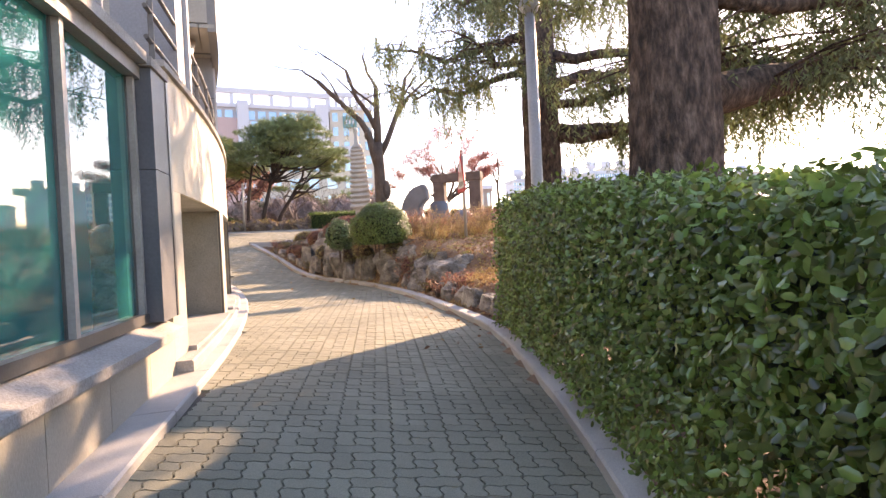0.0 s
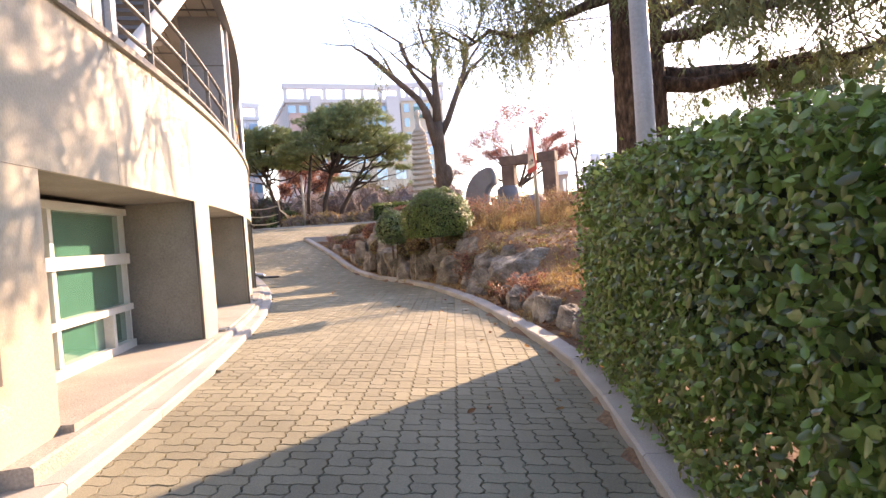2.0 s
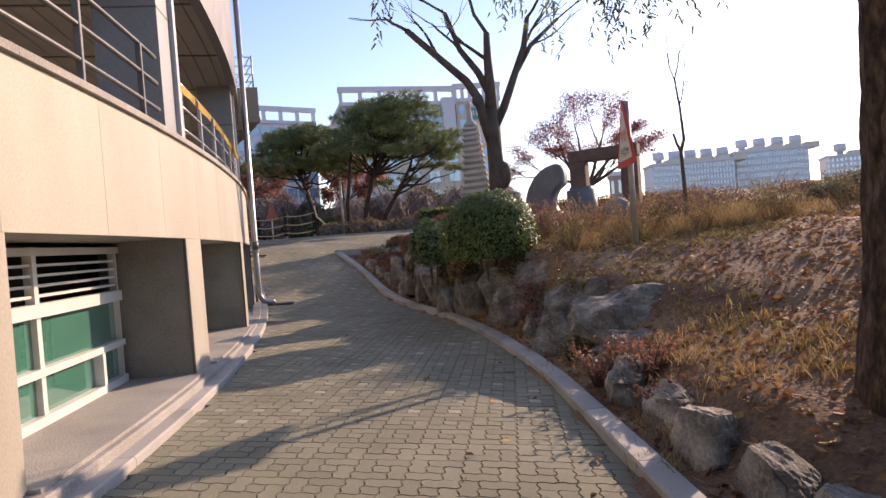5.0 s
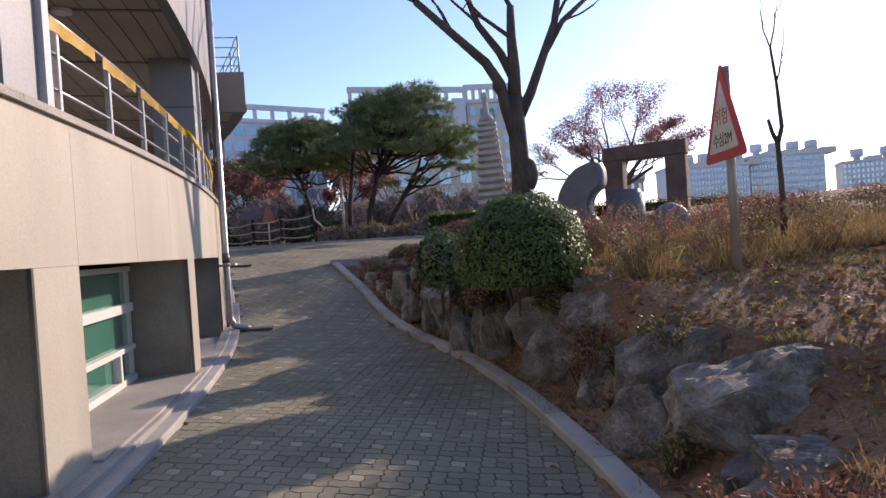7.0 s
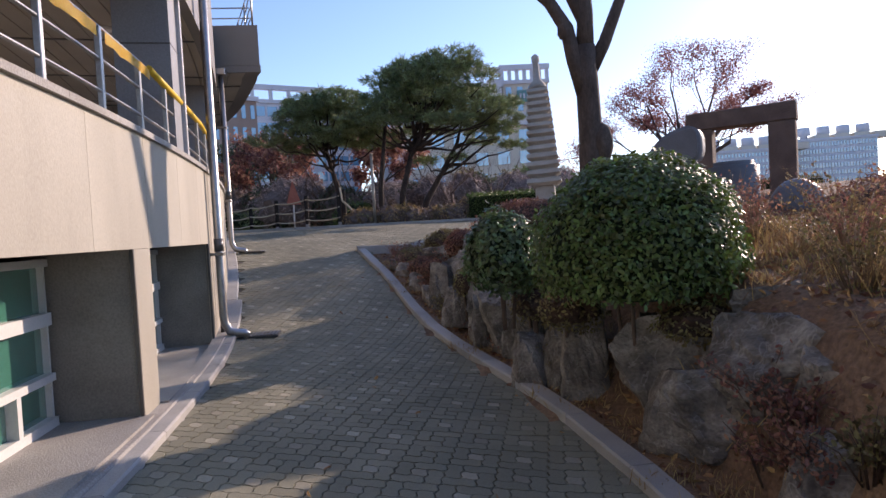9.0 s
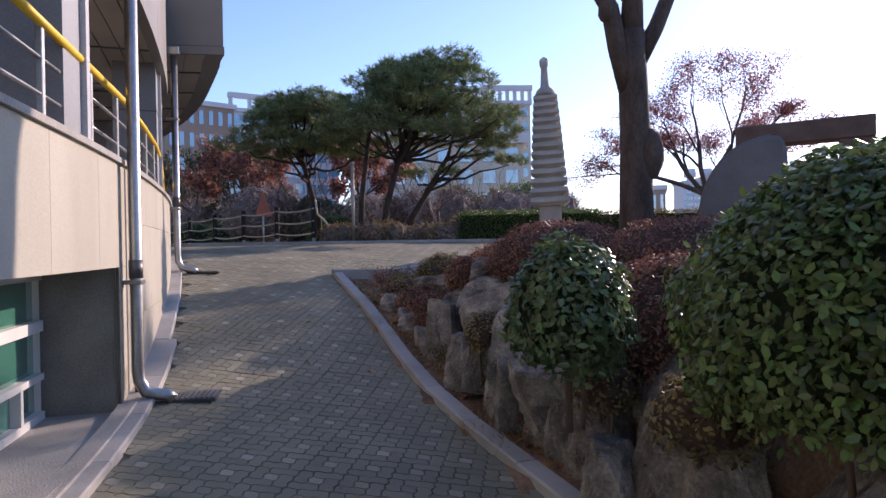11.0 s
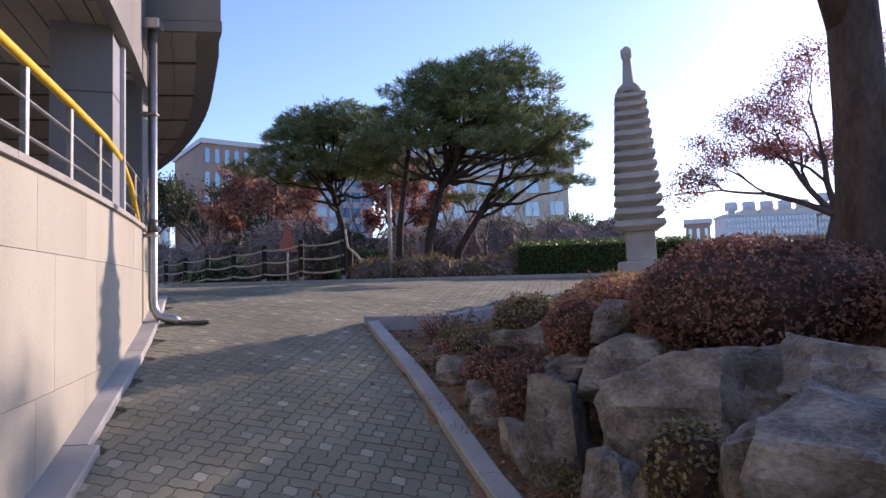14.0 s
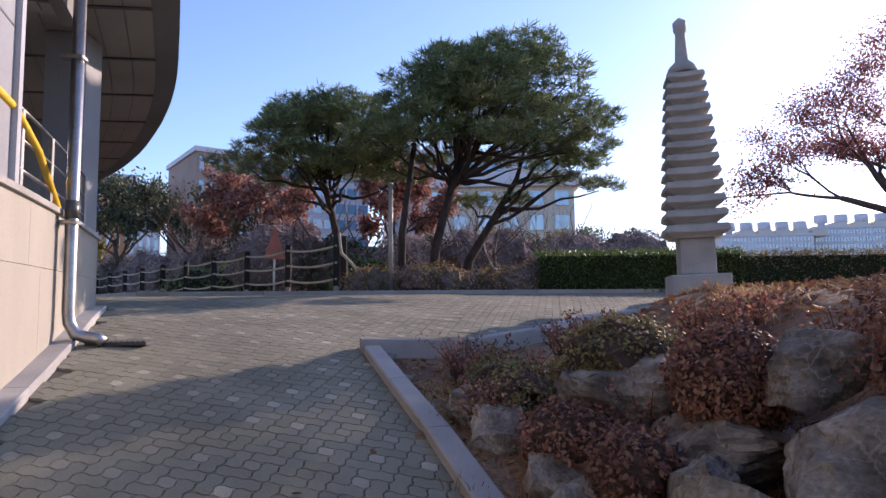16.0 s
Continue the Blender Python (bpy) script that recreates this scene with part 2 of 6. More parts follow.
M_BRICK = material("building_brick_brown", [(0.3, 0.22, 0.18), (0.37, 0.28, 0.23)], 0.1, 0.8, bump=0)
M_ORANGE = material("building_orange", [(0.6, 0.28, 0.15), (0.66, 0.33, 0.18)], 0.1, 0.8, bump=0)
M_GREEN_SIGN = material("sign_teal", [(0.1, 0.24, 0.24), (0.13, 0.28, 0.28)], 0.3, 0.6, bump=0)

# ---- mesh helpers ----
def thing(name, label, category, group="", kind="", at=(0, 0, 0)):
    ob = new(name)
    ob.empty_display_size = 0.1
    ob.location = at
    return tagged(ob, label, category, group, kind)


def part(name, bm, mat, parent, label="", kind=""):
    """Link a bmesh or mesh as one object under parent; its coordinates are the parent's own."""
    if isinstance(bm, bmesh.types.BMesh):
        me = bpy.data.meshes.new(name)
        bm.to_mesh(me)
        bm.free()
    else:
        me = bm
    if mat is not None:
        me.materials.append(mat)
    ob = new(name, me)
    ob.parent = parent
    return tagged(ob, label, kind=kind)


def single(name, bm, mat, label, category, group="", kind="", at=(0, 0, 0)):
    ob = part(name, bm, mat, None)
    ob.location = at
    return tagged(ob, label, category, group, kind)


def smooth(ob):
    ob.data.polygons.foreach_set("use_smooth", [True] * len(ob.data.polygons))
    return ob


def mesh_from(name, verts, faces):
    me = bpy.data.meshes.new(name)
    v = np.asarray(verts, dtype=np.float32)
    fa = np.asarray(faces, dtype=np.int32)
    k = fa.shape[1]
    me.vertices.add(len(v))
    me.vertices.foreach_set("co", v.ravel())
    me.loops.add(fa.size)
    me.loops.foreach_set("vertex_index", fa.ravel())
    me.polygons.add(len(fa))
    me.polygons.foreach_set("loop_start", np.arange(0, fa.size, k, dtype=np.int32))
    me.update(calc_edges=True)
    me.validate()
    return me


def box(x0, x1, y0, y1, z0, z1, bevel=0.0, into=None):
    bm = bmesh.new() if into is None else into
    r = bmesh.ops.create_cube(bm, size=1, matrix=Matrix.Translation(((x0 + x1) / 2, (y0 + y1) / 2, (z0 + z1) / 2)) @ Matrix.Diagonal((x1 - x0, y1 - y0, z1 - z0, 1)))
    if bevel:
        bmesh.ops.bevel(bm, geom=list({e for v in r["verts"] for e in v.link_edges}), offset=bevel, segments=1, affect="EDGES")
    return bm


def tube(points, radii, sides=8, into=None, caps=True):
    """A tapered tube along points."""
    bm = bmesh.new() if into is None else into
    pts = [Vector(p) for p in points]
    rad = radii if isinstance(radii, (list, tuple)) else [radii] * len(pts)
    rings = []
    side = Vector((1, 0, 0))
    for i, p in enumerate(pts):
        d = (pts[min(i + 1, len(pts) - 1)] - pts[max(i - 1, 0)]).normalized()
        side = (side - d * side.dot(d))
        side = side.normalized() if side.length > 1e-4 else d.orthogonal().normalized()
        up = d.cross(side)
        rings.append([bm.verts.new(p + rad[i] * (math.cos(a) * side + math.sin(a) * up)) for a in (2 * math.pi * k / sides for k in range(sides))])
    for a, b in zip(rings, rings[1:]):
        for k in range(sides):
            f = bm.faces.new((a[k], a[(k + 1) % sides], b[(k + 1) % sides], b[k]))
            f.smooth = True
    if caps:
        bm.faces.new(rings[0][::-1])
        bm.faces.new(rings[-1])
    return bm


def leaf_mesh(name, pts, dirs, size, width=0.55, fold=0.25, spread=0.3, rng=None, face=False):
    """Many small folded leaves at pts, pointing along dirs, or with face lying flat to them."""
    rng = rng or np.random.default_rng(1)
    n = len(pts)
    d = dirs + rng.normal(0, spread, (n, 3))
    d /= np.linalg.norm(d, axis=1, keepdims=True) + 1e-9
    s = np.cross(d, rng.normal(0, 1, (n, 3)))
    s /= np.linalg.norm(s, axis=1, keepdims=True) + 1e-9
    if face:
        u0 = d
        t = rng.normal(0, 1, (n, 3)) + np.array([0, 0, -0.5])
        d = t - u0 * (t * u0).sum(1, keepdims=True)
        d /= np.linalg.norm(d, axis=1, keepdims=True) + 1e-9
        s = np.cross(d, u0)
    u = np.cross(s, d)
    L = (size * rng.uniform(0.65, 1.25, n))[:, None]
    w = L * width
    b = pts
    v = np.stack([b, b + d * L * 0.3 + s * w * 0.42 + u * w * fold, b + d * L * 0.72 + s * w * 0.38 + u * w * fold, b + d * L,
                  b + d * L * 0.72 - s * w * 0.38 + u * w * fold, b + d * L * 0.3 - s * w * 0.42 + u * w * fold], 1).reshape(-1, 3)
    o = np.arange(n)[:, None] * 6
    f = np.concatenate([o + np.array([0, 1, 2, 3]), o + np.array([0, 3, 4, 5])], 0)
    return mesh_from(name, v, f)


def blade_mesh(name, pts, dirs, length, width, rng, bend=0.3):
    """Thin tapering blades or needles."""
    n = len(pts)
    d = dirs / (np.linalg.norm(dirs, axis=1, keepdims=True) + 1e-9)
    s = np.cross(d, rng.normal(0, 1, (n, 3)))
    s /= np.linalg.norm(s, axis=1, keepdims=True) + 1e-9
    L = (length * rng.uniform(0.6, 1.3, n))[:, None]
    sag = np.array([0, 0, -1.0]) * L * bend
    v = np.stack([pts - s * width, pts + s * width, pts + d * L * 0.6 + s * width * 0.8 + sag * 0.3, pts + d * L + sag, pts + d * L * 0.6 - s * width * 0.8 + sag * 0.3], 1).reshape(-1, 3)
    o = np.arange(n)[:, None] * 5
    return mesh_from(name, v, np.concatenate([o + np.array([0, 1, 2]), o + np.array([0, 2, 4]), o + np.array([4, 2, 3])], 0))


# ---- the plan ----
GY = (-8, 0, 2, 4, 6, 8, 11, 13.5, 16, 17.5, 18.7, 19.4, 20.6, 21.5, 22.4, 24, 27, 30, 60)
GZ = (-0.3, 0.12, 0.22, 0.38, 0.43, 0.48, 0.5, 0.54, 0.56, 0.62, 0.8, 1.0, 1.2, 1.37, 1.52, 1.8, 2.1, 2.17, 2.0)
KY = (-6, 0, 2.37, 3.38, 5.22, 5.9, 7, 9, 10.55, 12.3, 13.5, 14.94, 16.3, 18, 19.4, 20.4, 22.4)
KX = (-1.6, 0.95, 1.98, 2.39, 3.03, 3.3, 3.55, 3.83, 4.05, 4.12, 4.1, 3.98, 3.75, 3.45, 3.2, 3.05, 2.62)
CX = (2.62, 3.17, 3.8, 4.32, 4.9, 6.2, 7.6, 9.4, 13, 20)
CY = (22.5, 22.55, 22.7, 23.05, 23.6, 24.3, 24.75, 25.3, 26.2, 27)


def wall_x(y):
    return 1.21 - 0.013 * (y - 13.3) ** 2


def road(y):
    """Ground profile along the ramp, eased between its stations."""
    return sum(float(np.interp(y + o, GY, GZ)) for o in (-0.6, -0.3, 0, 0.3, 0.6)) / 5


def kerb_x(y):
    return sum(float(np.interp(y + o, KY, KX)) for o in (-0.4, 0, 0.4)) / 3


def cross_y(x):
    return float(np.interp(x, CX, CY))


def ground(x, y):
    return road(y) + 0.055 * min(3.6, max(0.0, 3.6 - x)) * (1.0 if y < 23 else max(0.0, 1 - (y - 23) / 4))


def ease(a, b, v):
    t = min(1.0, max(0.0, (v - a) / (b - a)))
    return t * t * (3 - 2 * t)


def in_garden(x, y):
    return x > kerb_x(min(y, 22.4)) and (y < 22.4 or y < cross_y(x)) and x > 2.6


def soil(x, y):
    """Height of the garden soil on the uphill side of the kerb."""
    d = x - kerb_x(min(y, 22.4))
    g = ground(x, y)
    plateau = 1.5 + 0.05 * (x - 5) + 0.075 * max(0.0, y - 13) - 0.06 * max(0.0, y - 20)
    reach = 0.9 + 1.7 * ease(15.3, 17.5, y) + 1.7 * (1 - ease(9, 11.6, y))
    early = 1 - ease(8.8, 13.2, y)
    w = (ease(0.42, reach, d) * (1 - early) + (0.3 * ease(0.35, 0.75, d) + 0.7 * ease(0.6, 4.2, d)) * early) * ease(6.3, 8.4, y)
    low = g + 0.03 + 0.12 * ease(0.3, 2.5, d) + 0.5 * ease(1.0, 5, d) * (1 - ease(6.3, 8.4, y))
    z = low * (1 - w) + max(plateau, low) * w
    if y > 20:
        edge = cross_y(max(2.62, x)) - y
        z = z * ease(0.5, 2.4, edge) + (g - 0.05) * (1 - ease(0.5, 2.4, edge))
    return z + 0.03 * noise.noise((x * 1.7, y * 1.7, 0))


def terrain(x, y):
    if x < wall_x(y) and -8 < y < 25:
        return ground(max(x, wall_x(y)), y) - 0.35
    if in_garden(x, y):
        return soil(x, y)
    g = ground(x, y)
    if y > 28.5:
        g += 0.04 * noise.noise((x * 0.4, y * 0.4, 3))
    return g - 0.035

# ---- ground ----
def build_ground():
    xs = [-3000, -900, -350, -150, -80, -45, -28, -18, -12, -8, -5.5, -4, -3] + list(np.arange(-2.4, 11, 0.17)) + [11.4, 12, 13, 14.5, 17, 21, 27, 36, 55, 90, 170, 400, 1000, 3000]
    ys = [-3000, -800, -250, -90, -40, -20, -12, -8] + list(np.arange(-6, 30, 0.17)) + [30.5, 31, 32, 33.5, 36, 40, 46, 55, 70, 100, 170, 350, 900, 3000]
    verts = []
    for y in ys:
        for x in xs:
            if -3 < x < 25 and -8 < y < 46:
                z = terrain(x, y)
            else:
                z = min(2.0, road(min(60, max(-8, y)))) - 0.05
            verts.append((x, y, z))
    nx = len(xs)
    faces = [(j * nx + i, j * nx + i + 1, (j + 1) * nx + i + 1, (j + 1) * nx + i) for j in range(len(ys) - 1) for i in range(nx - 1)]
    ob = part("ground", mesh_from("ground", verts, faces), M_SOIL, None)
    smooth(ob)
    return tagged(ob, "bare brown soil covered in dry leaf litter", "ground", kind="structure")


build_ground()

# joint bed under the pavers
def build_bed():
    verts, faces = [], []
    rows = list(np.arange(-6, 22.7, 0.25))
    for y in rows:
        a, b = wall_x(y) + 0.05, kerb_x(y) + 0.08
        for i in range(9):
            x = a + (b - a) * i / 8
            verts.append((x, y, ground(x, y) - 0.016))
    for j in range(len(rows) - 1):
        for i in range(8):
            k = j * 9 + i
            faces.append((k, k + 1, k + 10, k + 9))
    o = len(verts)
    ys = list(np.arange(22.4, 28.7, 0.3))
    xs = list(np.arange(-9, 13, 0.4))
    for y in ys:
        for x in xs:
            hidden = x > 2.4 and y < cross_y(x)
            verts.append((x, y, ground(x, y) - (0.3 if hidden else 0.018)))
    nx = len(xs)
    for j in range(len(ys) - 1):
        for i in range(nx - 1):
            faces.append((o + j * nx + i, o + j * nx + i + 1, o + (j + 1) * nx + i + 1, o + (j + 1) * nx + i))
    ob = part("road", mesh_from("road", verts, faces), M_JOINT, None)
    return tagged(ob, "paved ramp of interlocking grey concrete blocks", "paved path", kind="structure")


pavement = build_bed()

# ---- kerbs ----
def kerb_stone(a, b, width, height, z_of, base=-0.25, tilt=0.0):
    """One granite kerb stone from a to b, its path side on the line a-b, bevelled."""
    a, b = Vector((*a, 0)), Vector((*b, 0))
    d = (b - a).normalized()
    out = Vector((d.y, -d.x, 0))
    gap = d * 0.004
    bm = bmesh.new()
    vs = []
    for p in (a + gap, b - gap):
        g = z_of(p.x, p.y)
        for off, z in ((0, base), (0, height - 0.012), (0.012, height), (width - 0.008, height + tilt), (width, height - 0.01 + tilt), (width, base)):
            q = p + out * off
            vs.append(bm.verts.new((q.x, q.y, g + z)))
    for k in range(6):
        bm.faces.new((vs[k], vs[(k + 1) % 6], vs[6 + (k + 1) % 6], vs[6 + k]))
    bm.faces.new(vs[5::-1])
    bm.faces.new(vs[6:])
    bmesh.ops.recalc_face_normals(bm, faces=bm.faces)
    return bm


def along(line, step):
    """Points about a step apart along a polyline."""
    out, acc = [line[0]], 0.0
    for p, q in zip(line, line[1:]):
        L = math.hypot(q[0] - p[0], q[1] - p[1])
        while acc + L >= step:
            f = (step - acc) / L
            p = (p[0] + (q[0] - p[0]) * f, p[1] + (q[1] - p[1]) * f)
            L -= step - acc
            out.append(p)
            acc = 0.0
        acc += L
    if math.hypot(out[-1][0] - line[-1][0], out[-1][1] - line[-1][1]) > 0.2:
        out.append(line[-1])
    return out


kerb = thing("kerb", "weathered grey granite kerb stones edging the paved ramp", "kerb", kind="structure")
right_line = along([(kerb_x(y), y) for y in np.arange(-6, 22.45, 0.1)], 0.95)
for p, q in zip(right_line, right_line[1:]):
    part("kerb_stone", kerb_stone(p, q, 0.15, 0.07, ground), M_KERB, kerb)
upper_kerb = thing("kerb_upper", "pale granite kerb along the upper walkway", "kerb", kind="structure")
cross_line = along([(x, cross_y(x)) for x in np.arange(2.62, 15, 0.1)], 0.95)
for p, q in zip(cross_line, cross_line[1:]):
    part("kerb_stone", kerb_stone(p, q, 0.16, 0.09 + 0.05 * ease(5, 8, p[0]), lambda x, y: ground(x, y)), M_KERB, upper_kerb)
fence_kerb = thing("kerb_garden", "low weathered kerb in front of the pine garden", "kerb", kind="structure")
for p, q in zip(*(lambda L: (L, L[1:]))(along([(-9.5, 40.5), (-1.4, 29.6), (0.6, 28.75), (2.6, 28.5), (7.5, 28.1), (14, 27.9)], 1.0))):
    part("kerb_stone", kerb_stone(p, q, 0.14, 0.07, ground), M_KERB, fence_kerb)

# ---- building: curved base wall ----
def arc_box(y0, y1, z0, z1, out, inn, step=0.3, into=None):
    """A slab that follows the curved facade between out and inn metres off its face."""
    bm = bmesh.new() if into is None else into
    n = max(1, int(math.ceil((y1 - y0) / step)))
    rings = []
    for i in range(n + 1):
        y = y0 + (y1 - y0) * i / n
        s = 0.026 * (y - 13.3)
        nx, ny = 1 / math.hypot(1, s), s / math.hypot(1, s)
        w = wall_x(y)
        rings.append([bm.verts.new((w + nx * o, y + ny * o, z)) for o, z in ((inn, z0), (out, z0), (out, z1), (inn, z1))])
    for a, b in zip(rings, rings[1:]):
        for k in range(4):
            bm.faces.new((a[k], a[(k + 1) % 4], b[(k + 1) % 4], b[k]))
    bm.faces.new(rings[0][::-1])
    bm.faces.new(rings[-1])
    bmesh.ops.recalc_face_normals(bm, faces=bm.faces)
    return bm


RECESSES = ((5.44, 7.9), (8.42, 11.03), (11.55, 14.32), (14.69, 17.27))
SILL, HEAD, TOP = 0.75, 1.905, 2.74
facade = thing("wall_facade", "curved beige stone-clad building wall with deep window recesses", "wall", kind="structure")
part("wall_core", arc_box(5.0, 24.6, HEAD + 0.006, TOP - 0.01, -0.025, -0.45), M_WALL_PLAIN, facade)
part("wall_core", arc_box(17.29, 24.6, -0.2, HEAD, -0.025, -0.45), M_WALL_PLAIN, facade)
# spandrel panels over the recesses
cuts = [5.0, 6.3, 7.35, 8.4, 9.45, 10.5, 11.55, 12.6, 13.65, 14.7, 15.75, 16.7, 17.55]
for a, b in zip(cuts, cuts[1:]):
    part("panel", arc_box(a + 0.002, b - 0.002, HEAD, TOP, 0.0, -0.024), M_WALL, facade)
# piers between the recesses
for a, b in ((5.0, 5.44), (7.9, 8.42), (11.03, 11.55), (14.32, 14.69), (17.27, 17.55)):
    part("panel", arc_box(a, b, 0.3, HEAD - 0.002, 0.0, -0.3), M_WALL, facade)
# courses past the last recess
cuts = [17.56, 18.55, 19.5, 20.45, 21.4, 22.2, 23.2, 24.4]
for z0, z1, shift in ((0.2, 1.45, 0.0), (1.454, 2.28, 0.3), (2.284, TOP, 0.0)):
    for a, b in zip(cuts, cuts[1:]):
        a, b = (a if a == cuts[0] else a + shift), min(24.4, b + shift)
        if b - a > 0.1:
            part("panel", arc_box(a + 0.002, b - 0.002, z0, z1, 0.0, -0.024), M_WALL, facade)
coping = thing("coping", "thin grey stone coping along the parapet", "coping", kind="structure")
cuts = list(np.arange(5.0, 24.5, 1.2)) + [24.5]
for a, b in zip(cuts, cuts[1:]):
    part("coping_stone", arc_box(a + 0.002, b - 0.002, TOP, TOP + 0.045, 0.03, -0.5), M_LEDGE, coping)

# recess reveals, floors and windows
def recess(k, y0, y1):
    r = thing("window_%d" % (k + 1), "recessed basement window with pale aluminium frame and green glass", "window", kind="structure")
    depth = 0.62
    part("reveal_floor", arc_box(y0, y1, 0.3, SILL, 0.06, -depth - 0.1), M_LEDGE, r)
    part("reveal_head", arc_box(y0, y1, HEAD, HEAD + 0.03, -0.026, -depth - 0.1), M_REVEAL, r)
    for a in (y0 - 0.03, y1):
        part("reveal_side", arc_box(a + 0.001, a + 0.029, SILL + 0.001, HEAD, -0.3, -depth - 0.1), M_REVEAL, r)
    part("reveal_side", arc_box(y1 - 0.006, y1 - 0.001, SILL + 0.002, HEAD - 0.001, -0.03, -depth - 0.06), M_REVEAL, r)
    part("corner_bead", arc_box(y1 - 0.03, y1 - 0.006, SILL, HEAD, 0.004, -0.02), M_DARKFRAME, r)
    # added black sheet in place of the shaded room
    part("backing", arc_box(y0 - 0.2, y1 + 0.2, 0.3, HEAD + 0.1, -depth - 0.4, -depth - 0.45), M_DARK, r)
    bottom, top = SILL, HEAD - 0.03
    o, i = -depth + 0.06, -depth
    a, b = y0 + 0.04, y1 - 0.04
    cols = [a, a + (b - a) * 0.48, b]
    for y in cols:
        w = 0.05
        part("window_frame", arc_box(max(a, y - w / 2), min(b, y + w / 2), bottom, top, o, i), M_FRAME, r)
    for z, w in ((bottom + 0.03, 0.06), (bottom + 0.33, 0.05), (bottom + 0.72, 0.085), (top - 0.03, 0.05)):
        part("window_rail", arc_box(a, b, z - w / 2, z + w / 2, o + 0.025, i + 0.002), M_FRAME, r)
    # opening lights in the bottom row
    for y in (cols[0] + 0.62 * (cols[1] - cols[0]), cols[1] + 0.62 * (cols[2] - cols[1])):
        part("casement_frame", arc_box(y, y + 0.05, bottom + 0.06, bottom + 0.31, o + 0.03, i), M_FRAME, r)
    zs = [bottom + 0.05, bottom + 0.31, bottom + 0.685, top - 0.05]
    for c0, c1 in zip(cols, cols[1:]):
        for row, (z0, z1) in enumerate(zip(zs, zs[1:])):
            if k == 1 and row == 2:
                for s in range(5):
                    z = z0 + 0.05 + s * (z1 - z0 - 0.06) / 5
                    part("louvre", arc_box(c0 + 0.025, c1 - 0.025, z, z + 0.018, -depth + 0.045, -depth - 0.02), M_FRAME, r)
            else:
                g = part("pane", arc_box(c0 + 0.025, c1 - 0.025, z0, z1, -depth + 0.02, -depth + 0.012), M_GLASS, r)


for k, (a, b) in enumerate(RECESSES):
    recess(k, a, b)

# stepped ledge at the foot of the wall
ledge = thing("ledge", "worn concrete ledge and granite kerb at the wall foot", "ledge", kind="structure")
def ledge_run(y0, y1, out, z_off, z_low, mat, name, inn=0.0):
    bm = bmesh.new()
    n = max(1, int((y1 - y0) / 0.25))
    rings = []
    for i in range(n + 1):
        y = y0 + (y1 - y0) * i / n
        w = wall_x(y)
        g = ground(w + out, y)
        top = g + z_off(y) if callable(z_off) else g + z_off
        rings.append([bm.verts.new(p) for p in ((w + inn, y, g + z_low), (w + out, y, g + z_low), (w + out, y, top - 0.012), (w + out - 0.012, y, top), (w + inn, y, top))])
    for a, b in zip(rings, rings[1:]):
        for k in range(5):
            bm.faces.new((a[k], a[(k + 1) % 5], b[(k + 1) % 5], b[k]))
    bm.faces.new(rings[0][::-1])
    bm.faces.new(rings[-1])
    bmesh.ops.recalc_face_normals(bm, faces=bm.faces)
    return part(name, bm, mat, ledge)


for a in np.arange(-5, 24, 1.0):
    ledge_run(a + 0.003, a + 0.997, 0.225 if a < 19 else 0.16, 0.055, -0.3, M_KERB, "kerb_stone", inn=-0.02)
ledge_run(5.0, 17.3, 0.115, lambda y: min(0.13, max(0.06, SILL - ground(wall_x(y), y) - 0.015)), -0.2, M_LEDGE, "ledge_step", inn=-0.02)

# ---- building: near window bay ----
bay = thing("window_bay", "large teal tinted window in a grey metal frame over a stone sill", "window", kind="structure")
part("apron_core", arc_box(-6, 5.0, -0.4, 0.93, -0.03, -0.5), M_WALL_PLAIN, bay)
cuts = [-6, -4.6, -3.2, -1.8, -0.6, 0.5, 1.5, 2.4, 3.1, 3.75, 4.4, 5.0]
for a, b in zip(cuts, cuts[1:]):
    part("panel", arc_box(a + 0.003, b - 0.003, 0.1, 0.93, 0.0, -0.028), M_WALL, bay)
bm = bmesh.new()
for i, y in enumerate(np.linspace(-6, 4.98, 24)):
    w = wall_x(y)
    for o, z in ((-0.3, 0.9), (0.07, 0.9), (0.07, 0.95), (-0.1, 1.03), (-0.3, 1.03)):
        bm.verts.new((w + o, y, z))
bm.verts.ensure_lookup_table()
for i in range(23):
    for k in range(5):
        bm.faces.new([bm.verts[j] for j in (i * 5 + k, i * 5 + (k + 1) % 5, i * 5 + 5 + (k + 1) % 5, i * 5 + 5 + k)])
bm.faces.new([bm.verts[j] for j in range(23 * 5, 23 * 5 + 5)])
bmesh.ops.recalc_face_normals(bm, faces=bm.faces)
part("window_sill", bm, M_LEDGE, bay)
for a, b in ((-5.9, -3.0), (-3.0, -0.4), (-0.4, 1.7), (1.7, 3.57), (3.57, 4.57)):
    part("pane", arc_box(a + 0.04, b - 0.04, 1.08, 2.56, -0.1, -0.112, step=3), M_GLASS_BIG, bay)
    part("mullion", arc_box(b - 0.022, b + 0.022, 1.03, 2.6, -0.055, -0.16), M_MULLION, bay)
    part("gasket", arc_box(b - 0.04, b - 0.022, 1.09, 2.55, -0.09, -0.12), M_DARKFRAME, bay, "black rubber gasket")
part("window_rail", arc_box(-6, 4.62, 1.03, 1.09, -0.05, -0.16), M_DARKFRAME, bay)
part("window_rail", arc_box(-6, 4.62, 2.55, 2.63, -0.03, -0.18), M_MULLION, bay)
